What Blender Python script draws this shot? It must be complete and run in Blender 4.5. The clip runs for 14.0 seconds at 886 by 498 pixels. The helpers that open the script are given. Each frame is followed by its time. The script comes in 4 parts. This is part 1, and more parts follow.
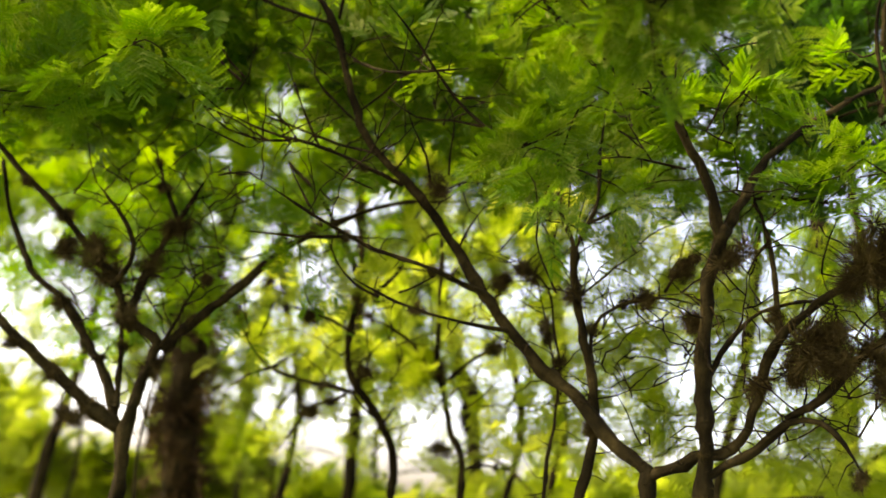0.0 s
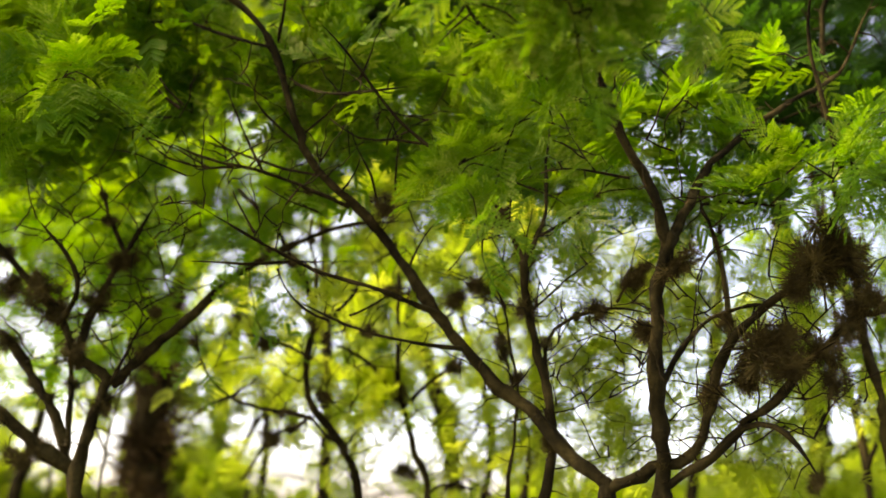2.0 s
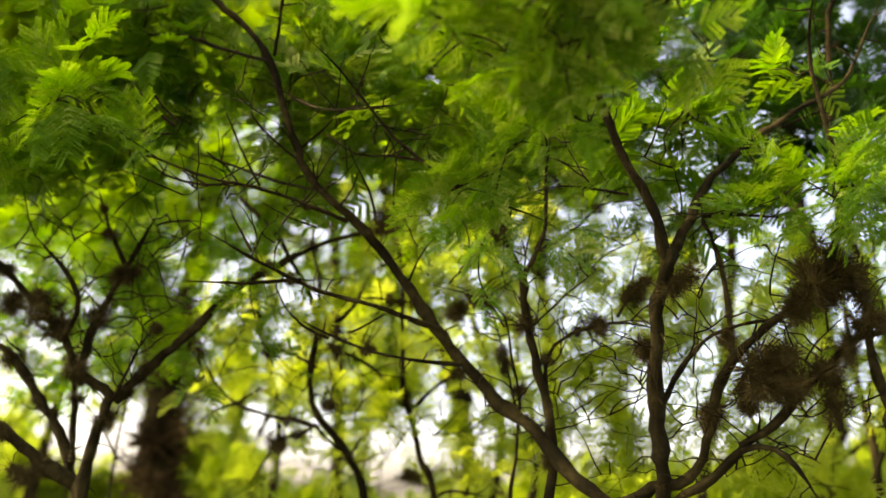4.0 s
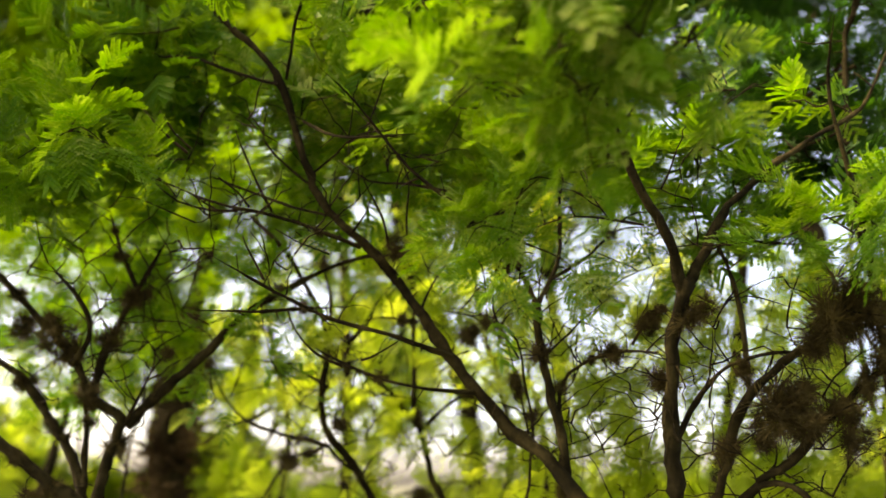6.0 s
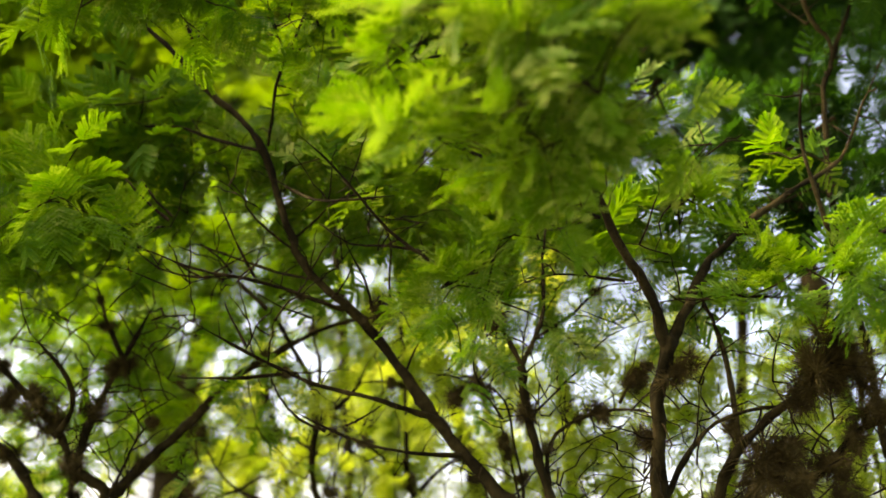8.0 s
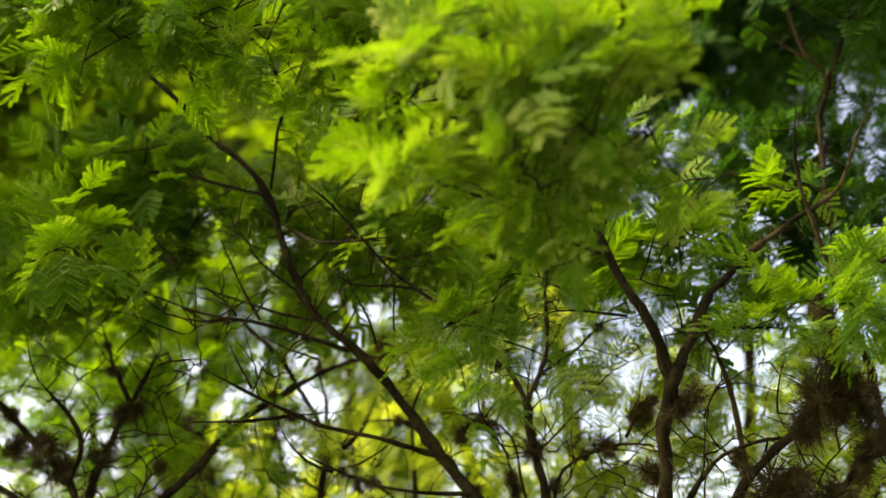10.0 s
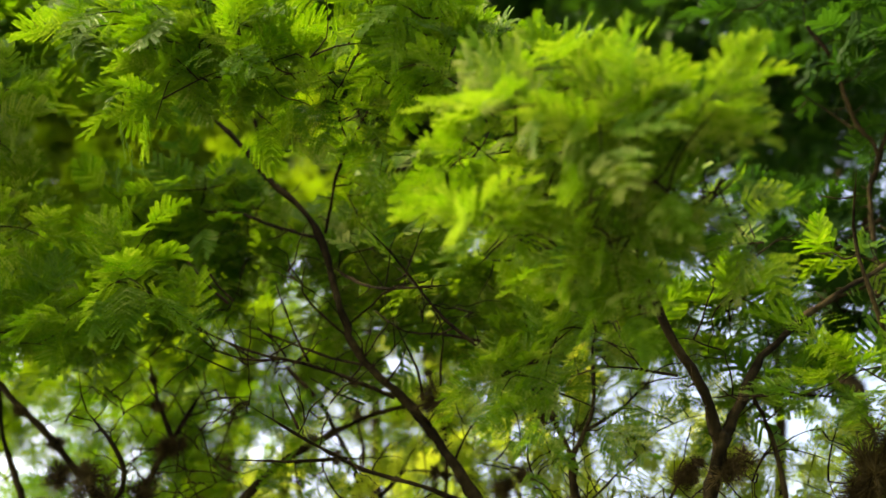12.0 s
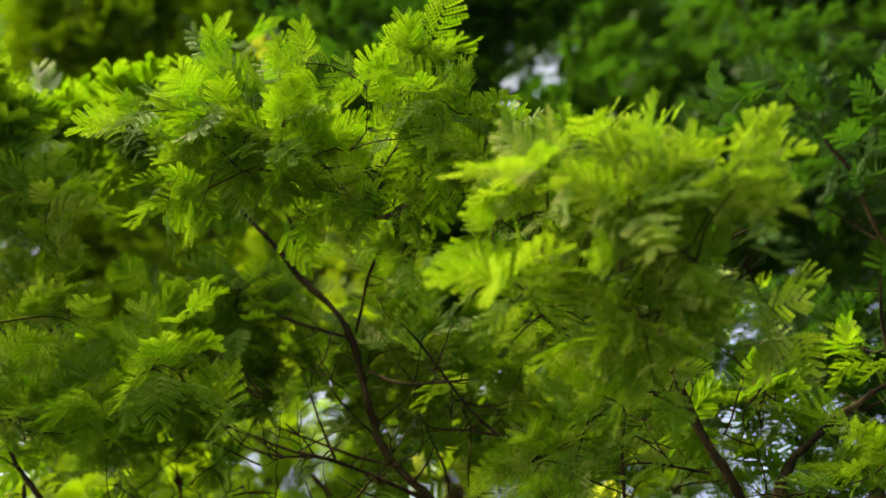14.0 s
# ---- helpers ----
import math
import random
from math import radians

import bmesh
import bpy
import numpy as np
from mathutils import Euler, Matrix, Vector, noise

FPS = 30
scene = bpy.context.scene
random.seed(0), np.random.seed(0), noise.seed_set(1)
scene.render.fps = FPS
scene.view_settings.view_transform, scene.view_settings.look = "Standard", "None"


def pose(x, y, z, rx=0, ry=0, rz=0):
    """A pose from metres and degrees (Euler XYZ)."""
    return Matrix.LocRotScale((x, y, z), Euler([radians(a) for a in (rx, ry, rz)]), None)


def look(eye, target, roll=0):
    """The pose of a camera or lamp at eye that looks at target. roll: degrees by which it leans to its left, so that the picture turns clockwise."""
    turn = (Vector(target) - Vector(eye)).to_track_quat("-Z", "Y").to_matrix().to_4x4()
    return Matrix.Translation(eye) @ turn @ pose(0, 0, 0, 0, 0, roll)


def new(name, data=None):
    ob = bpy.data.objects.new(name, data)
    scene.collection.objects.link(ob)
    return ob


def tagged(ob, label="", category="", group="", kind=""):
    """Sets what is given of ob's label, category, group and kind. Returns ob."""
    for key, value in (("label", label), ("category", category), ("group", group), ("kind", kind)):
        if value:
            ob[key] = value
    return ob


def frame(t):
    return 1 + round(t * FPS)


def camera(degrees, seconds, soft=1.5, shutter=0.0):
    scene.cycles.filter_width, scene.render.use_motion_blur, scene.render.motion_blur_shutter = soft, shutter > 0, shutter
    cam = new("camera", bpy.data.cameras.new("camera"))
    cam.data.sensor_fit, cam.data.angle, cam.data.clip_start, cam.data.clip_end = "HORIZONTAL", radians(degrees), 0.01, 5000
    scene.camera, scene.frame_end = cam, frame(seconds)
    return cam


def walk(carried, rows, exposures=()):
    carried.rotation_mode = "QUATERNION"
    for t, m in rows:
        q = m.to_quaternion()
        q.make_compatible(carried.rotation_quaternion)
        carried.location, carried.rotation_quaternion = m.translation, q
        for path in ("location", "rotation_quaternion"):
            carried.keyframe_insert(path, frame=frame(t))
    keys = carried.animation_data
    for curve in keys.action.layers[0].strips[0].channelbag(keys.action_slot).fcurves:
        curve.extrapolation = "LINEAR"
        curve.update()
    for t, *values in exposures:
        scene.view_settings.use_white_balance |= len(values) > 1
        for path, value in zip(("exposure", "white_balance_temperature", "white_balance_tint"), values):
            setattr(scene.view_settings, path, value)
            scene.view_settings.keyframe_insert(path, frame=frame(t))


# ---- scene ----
LENS = 50.0
cam = camera(LENS, 14.0, soft=1.6)
cam.data.dof.use_dof = True
cam.data.dof.focus_distance = 2.25
cam.data.dof.aperture_fstop = 1.55

# seconds, eye, target, roll
PATH = [
    (0, (0.029, -0.001, 1.469), (-0.330, 1.898, 1.983), 3.70),
    (0.5, (0.035, 0.003, 1.466), (-0.295, 1.901, 2.003), 2.36),
    (1, (0.044, 0.011, 1.463), (-0.270, 1.906, 2.019), 1.51),
    (1.5, (0.064, 0.023, 1.469), (-0.236, 1.918, 2.034), 0.91),
    (2, (0.091, 0.032, 1.483), (-0.212, 1.930, 2.034), 0.54),
    (2.5, (0.122, 0.038, 1.505), (-0.196, 1.936, 2.051), 0.30),
    (3, (0.153, 0.039, 1.537), (-0.185, 1.937, 2.069), 0.35),
    (5.5, (0.118, 0.013, 1.666), (-0.223, 1.924, 2.145), 0.10),
    (6, (0.125, 0.019, 1.690), (-0.230, 1.926, 2.176), 0.36),
    (6.5, (0.145, 0.034, 1.704), (-0.228, 1.932, 2.212), 0.46),
    (7, (0.168, 0.043, 1.701), (-0.213, 1.923, 2.269), 0.16),
    (7.5, (0.183, 0.044, 1.691), (-0.194, 1.916, 2.287), -0.19),
    (8, (0.189, 0.042, 1.689), (-0.173, 1.911, 2.301), -0.90),
    (10.5, (0.204, -0.000, 1.699), (-0.165, 1.838, 2.396), -2.16),
    (11, (0.184, -0.020, 1.701), (-0.197, 1.807, 2.420), -1.24),
    (11.5, (0.156, -0.022, 1.678), (-0.237, 1.788, 2.434), 0.17),
    (12, (0.124, -0.020, 1.668), (-0.278, 1.773, 2.459), 1.19),
    (12.5, (0.117, 0.001, 1.654), (-0.304, 1.750, 2.527), 1.80),
    (13, (0.131, 0.013, 1.614), (-0.313, 1.708, 2.578), 1.74),
    (13.5, (0.134, 0.005, 1.570), (-0.315, 1.669, 2.585), 2.37),
    (14, (0.105, -0.009, 1.530), (-0.321, 1.634, 2.587), 2.87),
]
walk(cam, [(t, look(eye, target, roll)) for t, eye, target, roll in PATH], [(0.0, 2.95, 9300, 5), (7.5, 2.87, 9000, 4), (11.0, 2.73, 8500, 3), (14.0, 2.70, 8100, 2)])

# ---- light ----
SUN_ELEVATION, SUN_TURN = radians(51), radians(256)
world = bpy.data.worlds.new("world")
scene.world = world
world.use_nodes = True
sky = world.node_tree.nodes.new("ShaderNodeTexSky")
sky.sky_type = "NISHITA"
sky.sun_disc = False
sky.sun_elevation, sky.sun_rotation = SUN_ELEVATION, SUN_TURN
sky.dust_density = 4.0
sky.air_density = 0.3
sky.ozone_density = 0.0
world.node_tree.links.new(sky.outputs[0], world.node_tree.nodes["Background"].inputs[0])
world.node_tree.nodes["Background"].inputs[1].default_value = 0.15

sun_data = bpy.data.lights.new("sun", "SUN")
sun_data.energy, sun_data.angle, sun_data.color = 0.92, radians(3), (1.0, 0.89, 0.70)
sun = new("sun", sun_data)
to_sun = Vector((math.sin(SUN_TURN) * math.cos(SUN_ELEVATION), math.cos(SUN_TURN) * math.cos(SUN_ELEVATION), math.sin(SUN_ELEVATION)))
sun.matrix_world = look(to_sun * 30, (0, 0, 0))


# ---- materials ----
def material(name):
    m = bpy.data.materials.new(name)
    m.use_nodes = True
    return m, m.node_tree.nodes, m.node_tree.links, m.node_tree.nodes["Principled BSDF"]


def ramp(nodes, links, source, stops):
    r = nodes.new("ShaderNodeValToRGB")
    while len(r.color_ramp.elements) < len(stops):
        r.color_ramp.elements.new(0.5)
    for e, (at, colour) in zip(r.color_ramp.elements, stops):
        e.position, e.color = at, (*colour, 1)
    links.new(source, r.inputs[0])
    return r.outputs[0]


def noise_at(nodes, links, scale, detail=4.0, rough=0.6):
    place = nodes.new("ShaderNodeTexCoord")
    n = nodes.new("ShaderNodeTexNoise")
    n.inputs["Scale"].default_value, n.inputs["Detail"].default_value, n.inputs["Roughness"].default_value = scale, detail, rough
    links.new(place.outputs["Object"], n.inputs["Vector"])
    return n.outputs["Fac"]


def bump(nodes, links, height, bsdf, strength, distance):
    b = nodes.new("ShaderNodeBump")
    b.inputs["Strength"].default_value, b.inputs["Distance"].default_value = strength, distance
    links.new(height, b.inputs["Height"])
    links.new(b.outputs[0], bsdf.inputs["Normal"])


def leaf_material(name, dark, light, through_dark, through_light, share=0.5, grain=9.0, pale=None):
    """Thin leaflets: a matt green face that lets part of the light through."""
    m, nodes, links, bsdf = material(name)
    coarse = noise_at(nodes, links, grain)
    own = nodes.new("ShaderNodeObjectInfo")
    mix = nodes.new("ShaderNodeMath")
    mix.operation = "MULTIPLY_ADD"
    links.new(own.outputs["Random"], mix.inputs[0])
    mix.inputs[1].default_value = 0.2
    links.new(coarse, mix.inputs[2])
    piece = nodes.new("ShaderNodeNewGeometry")
    each = nodes.new("ShaderNodeMath")
    each.operation = "MULTIPLY_ADD"
    links.new(piece.outputs["Random Per Island"], each.inputs[0])
    each.inputs[1].default_value = 0.14
    links.new(mix.outputs[0], each.inputs[2])
    mix = each
    links.new(ramp(nodes, links, mix.outputs[0], [(0.35, dark), (0.85, light)] if pale is None else [(0.35, dark), (0.66, light), (0.84, pale)]), bsdf.inputs["Base Color"])
    bsdf.inputs["Roughness"].default_value = 0.5
    bsdf.inputs["Specular IOR Level"].default_value = 0.12
    glow = nodes.new("ShaderNodeBsdfTranslucent")
    links.new(ramp(nodes, links, mix.outputs[0], [(0.35, through_dark), (0.80, through_light), (0.95, tuple(c * k for c, k in zip(through_light, (1.15, 1.05, 1.0))))]), glow.inputs["Color"])
    both = nodes.new("ShaderNodeMixShader")
    both.inputs[0].default_value = share
    links.new(bsdf.outputs[0], both.inputs[1])
    links.new(glow.outputs[0], both.inputs[2])
    links.new(both.outputs[0], nodes["Material Output"].inputs[0])
    return m


def bark_material(name, dark, mid, light, scale=40.0):
    m, nodes, links, bsdf = material(name)
    fine = noise_at(nodes, links, scale, 6.0, 0.7)
    blotch = noise_at(nodes, links, scale * 0.15, 3.0)
    mix = nodes.new("ShaderNodeMix")
    mix.data_type = "RGBA"
    links.new(ramp(nodes, links, blotch, [(0.45, (0, 0, 0)), (0.65, (1, 1, 1))]), mix.inputs[0])
    links.new(ramp(nodes, links, fine, [(0.3, dark), (0.7, mid)]), mix.inputs[6])
    links.new(ramp(nodes, links, fine, [(0.3, mid), (0.7, light)]), mix.inputs[7])
    links.new(mix.outputs[2], bsdf.inputs["Base Color"])
    bsdf.inputs["Roughness"].default_value = 0.95
    bsdf.inputs["Specular IOR Level"].default_value = 0.08
    bump(nodes, links, fine, bsdf, 1.0, 0.008)
    return m


NEAR_LEAF = leaf_material("fresh_leaf", (0.022, 0.088, 0.004), (0.074, 0.165, 0.010), (0.062, 0.195, 0.004), (0.175, 0.300, 0.012), 0.52, pale=(0.29, 0.34, 0.085))
# lit copy of the leaf: the glow of sun from behind is in its colour
SUNLIT_LEAF = leaf_material("sunlit_leaf", (0.07, 0.12, 0.012), (0.16, 0.20, 0.03), (0.33, 0.51, 0.018), (0.54, 0.65, 0.06), 0.62, 5.0)
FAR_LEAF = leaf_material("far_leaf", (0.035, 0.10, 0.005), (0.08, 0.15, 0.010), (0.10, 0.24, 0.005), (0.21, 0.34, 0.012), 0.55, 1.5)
# shaded copy of the leaf: darkened so that sunlit crowns look shaded
SHADED_LEAF = leaf_material("shaded_leaf", (0.015, 0.055, 0.006), (0.032, 0.085, 0.011), (0.016, 0.070, 0.004), (0.038, 0.108, 0.006))
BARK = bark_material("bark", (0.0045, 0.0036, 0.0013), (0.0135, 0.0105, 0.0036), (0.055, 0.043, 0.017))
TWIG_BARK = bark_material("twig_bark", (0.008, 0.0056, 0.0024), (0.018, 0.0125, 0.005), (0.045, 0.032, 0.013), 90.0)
MOSS = bark_material("air_plant", (0.018, 0.0135, 0.0045), (0.052, 0.039, 0.013), (0.13, 0.10, 0.038), 60.0)
SHAG = bark_material("shaggy_moss", (0.010, 0.0066, 0.0028), (0.030, 0.019, 0.007), (0.10, 0.066, 0.027), 20.0)


def ground_material():
    m, nodes, links, bsdf = material("dry_ground")
    fine, patch = noise_at(nodes, links, 30.0, 6.0), noise_at(nodes, links, 0.4, 3.0)
    mix = nodes.new("ShaderNodeMix")
    mix.data_type = "RGBA"
    links.new(patch, mix.inputs[0])
    links.new(ramp(nodes, links, fine, [(0.3, (0.055, 0.048, 0.034)), (0.7, (0.15, 0.13, 0.095))]), mix.inputs[6])
    links.new(ramp(nodes, links, fine, [(0.3, (0.025, 0.045, 0.012)), (0.7, (0.07, 0.095, 0.035))]), mix.inputs[7])
    links.new(mix.outputs[2], bsdf.inputs["Base Color"])
    bsdf.inputs["Roughness"].default_value = 0.95
    bump(nodes, links, fine, bsdf, 0.6, 0.02)
    return m


# ---- helpers of this scene ----
rng = np.random.default_rng(7)


def mesh_of(name, verts, faces, mat, smooth=True):
    """A mesh from a vertex array and face arrays of one size each."""
    verts = np.asarray(verts, dtype=np.float32)
    faces = [np.asarray(f, dtype=np.int32) for f in faces if len(f)]
    me = bpy.data.meshes.new(name)
    me.vertices.add(len(verts))
    me.vertices.foreach_set("co", verts.ravel())
    loops = np.concatenate([f.ravel() for f in faces])
    sizes = np.concatenate([np.full(len(f), f.shape[1], dtype=np.int32) for f in faces])
    me.loops.add(len(loops))
    me.loops.foreach_set("vertex_index", loops)
    me.polygons.add(len(sizes))
    me.polygons.foreach_set("loop_start", np.concatenate([[0], np.cumsum(sizes)[:-1]]).astype(np.int32))
    me.update(calc_edges=True)
    me.validate()
    me.polygons.foreach_set("use_smooth", np.full(len(me.polygons), smooth))
    me.materials.append(mat)
    return me


def part(name, me, parent, label="", kind=""):
    ob = new(name, me)
    ob.parent = parent
    ob.matrix_parent_inverse = parent.matrix_world.inverted()
    return tagged(ob, label=label, kind=kind)


def spline(points, step):
    """A smooth line through the points, sampled every step metres or so."""
    p = np.asarray(points, dtype=float)
    p = np.vstack([2 * p[0] - p[1], p, 2 * p[-1] - p[-2]])
    out = []
    for a, b, c, d in zip(p, p[1:], p[2:], p[3:]):
        n = max(2, int(np.linalg.norm(c - b) / step))
        for s in np.arange(n) / n:
            out.append(0.5 * (2 * b + (c - a) * s + (2 * a - 5 * b + 4 * c - d) * s * s + (3 * b - a - 3 * c + d) * s**3))
    out.append(p[-2])
    return np.array(out)


def tube(line, radii, sides, rough=0.0):
    """Rings of vertices round a line, closed by a point at the end."""
    n = len(line)
    ahead = np.gradient(line, axis=0)
    ahead /= np.linalg.norm(ahead, axis=1)[:, None] + 1e-9
    side = np.cross(ahead, (0.31, 0.77, 0.55))
    side /= np.linalg.norm(side, axis=1)[:, None] + 1e-9
    up = np.cross(ahead, side)
    turn = np.arange(sides) * 2 * np.pi / sides
    r = radii[:, None] * (1 + rough * rng.normal(size=(n, sides)))
    ring = line[:, None] + r[..., None] * (np.cos(turn)[None, :, None] * side[:, None] + np.sin(turn)[None, :, None] * up[:, None])
    verts = np.vstack([ring.reshape(-1, 3), line[-1] + ahead[-1] * radii[-1]])
    i, j = np.meshgrid(np.arange(n - 1), np.arange(sides), indexing="ij")
    k = (j + 1) % sides
    quads = np.stack([i * sides + j, i * sides + k, (i + 1) * sides + k, (i + 1) * sides + j], -1).reshape(-1, 4)
    last = (n - 1) * sides
    tip = np.stack([last + np.arange(sides), last + (np.arange(sides) + 1) % sides, np.full(sides, n * sides)], -1)
    return verts, quads, tip


def gathered(pieces):
    """Joins (verts, quads, triangles) pieces into one."""
    verts, quads, tris, at = [], [], [], 0
    for v, q, t in pieces:
        verts.append(v), quads.append(q + at), tris.append(t + at)
        at += len(v)
    return np.vstack(verts), np.vstack(quads), np.vstack(tris)


TOWARDS_SUN = np.array(to_sun)


class Tree:
    """A tree in the making: its Empty, the points from which twigs may spring, its twigs and its leaves."""

    def __init__(self, name, base, label, category="tree", group=""):
        global rng
        rng = np.random.default_rng(int(1000 + 97 * (base[0] + 20) + 13 * base[1]))
        self.root = tagged(new(name), label, category, group)
        self.root.location = base
        bpy.context.view_layer.update()
        self.nodes, self.twigs, self.leaves, self.lines = [], [], [], []


def unit(v):
    return v / (np.linalg.norm(v) + 1e-9)


def limb(tree, name, points, r0, r1, sides=9, bark=None, step=0.03, wobble=1.0, slim=0.66):
    line = spline(points, step)
    s = np.linspace(0, 1, len(line))
    if step < 0.04:
        knees = rng.normal(size=(max(3, len(line) // 4), 3)) * 0.007
        line = line + np.stack([np.interp(s, np.linspace(0, 1, len(knees)), knees[:, k]) for k in range(3)], -1)
    radii = (r0 + (r1 - r0) * s) * slim
    line[1:-1] += rng.normal(size=(len(line) - 2, 3)) * (radii[1:-1, None] * 0.12 * wobble)
    radii = radii * (1 + 0.16 * np.sin(s * len(line) * 0.7 + rng.uniform(0, 6)) * rng.uniform(0.3, 1, len(line)) + 0.22 * np.maximum(0, rng.normal(size=len(line)) - 1.0))
    if name == "branch":
        radii = radii * np.clip((1 - s) / 0.15, 0.25, 1)
    v, q, t = tube(line, radii, sides, 0.18)
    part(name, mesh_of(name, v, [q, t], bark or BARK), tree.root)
    tree.nodes += [p for p, r in zip(line, radii) if p[2] > 1.2]
    tree.lines.append((line, radii))
    if bark is None and step < 0.04:
        # short bare spurs
        for at, way in zip(line[:-1], np.diff(line, axis=0)):
            if at[2] > 1.3 and rng.uniform() < 0.45:
                out = unit(np.cross(way, rng.normal(size=3)) + way * rng.uniform(-5, 20) * 0.02)
                long = rng.uniform(0.02, 0.09)
                bend = rng.normal(size=3) * 0.3
                spur = np.array([at, at + out * long * 0.5, at + unit(out + bend) * long])
                tree.twigs.append(tube(spur, np.array((0.0026, 0.0018, 0.001)), 4))


def leaf_pose(at, along, face, size):
    x = unit(along)
    z = unit(face - x * (face @ x))
    y = np.cross(z, x)
    m = np.eye(4)
    m[:3, 0], m[:3, 1], m[:3, 2], m[:3, 3] = x * size, y * size, z * size, at
    return m


def sprays(tree, centre, radii, count, leaves=7, size=1.0, level=0, lift=0.35, reach=0.45, thick=0.0022, inside=None):
    """Leafy twigs that grow from the tree's nearest wood towards places in an ellipsoid."""
    goals = rng.normal(size=(count, 3))
    goals *= (rng.uniform(0, 1, count) ** 0.4 / np.linalg.norm(goals, axis=1))[:, None]
    goals = goals * np.asarray(radii) + np.asarray(centre)
    if inside:
        goals = np.array([g for g in goals if inside(g)])
    wood = np.array(tree.nodes)
    goals = goals[np.argsort([np.min(((wood - g) ** 2).sum(1)) for g in goals])]
    for goal in goals:
        wood = np.array(tree.nodes)
        gap = np.linalg.norm(wood - goal, axis=1) + (0.4 if leaves else 1.4) * np.maximum(0, wood[:, 2] - goal[2] + 0.05)
        start = wood[np.argmin(gap)]
        way = goal - start
        length = np.linalg.norm(way)
        if length < 0.12:
            goal = start + unit(way + rng.normal(size=3) * 0.05) * 0.16
            way, length = goal - start, 0.16
        bend = rng.normal(size=3) * (0.12 if leaves else 0.04) * length
        line = spline([start, start + way * 0.35 + bend + (0, 0, 0.04 * length), start + way * 0.72 + bend * 0.5 + (0, 0, 0.05 * length), goal], max(0.05, length / (9 if level < 2 or not leaves else 4)))
        if not leaves:
            line[1:-1] += rng.normal(size=(len(line) - 2, 3)) * 0.0035
        s = np.linspace(0, 1, len(line))
        fat = thick * (0.8 + 1.2 * min(1.0, length / 0.6))
        tree.twigs.append(tube(line, fat + (0.0009 - fat) * s, 4 if level < 2 else 3))
        tree.nodes += list(line[1:])
        end = unit(line[-1] - line[-2])
        for n in range(leaves):
            u = 1.0 if n == 0 else 1 - min(0.85, reach / max(length, 0.2) * n / leaves)
            at = line[min(len(line) - 1, int(round(u * (len(line) - 1))))]
            spread = rng.normal(size=3)
            spread = unit(spread - end * (spread @ end))
            along = unit(end * (1.0 if n == 0 else 0.45) + spread * (0.25 if n == 0 else 0.9) + np.array((0, 0, lift)))
            face = np.array((0, 0, 0.55)) + TOWARDS_SUN * 0.65 + rng.normal(size=3) * 0.45
            tree.leaves.append((level, int(rng.integers(0, 4)), leaf_pose(at, along, face, size * rng.uniform(0.7, 1.2))))


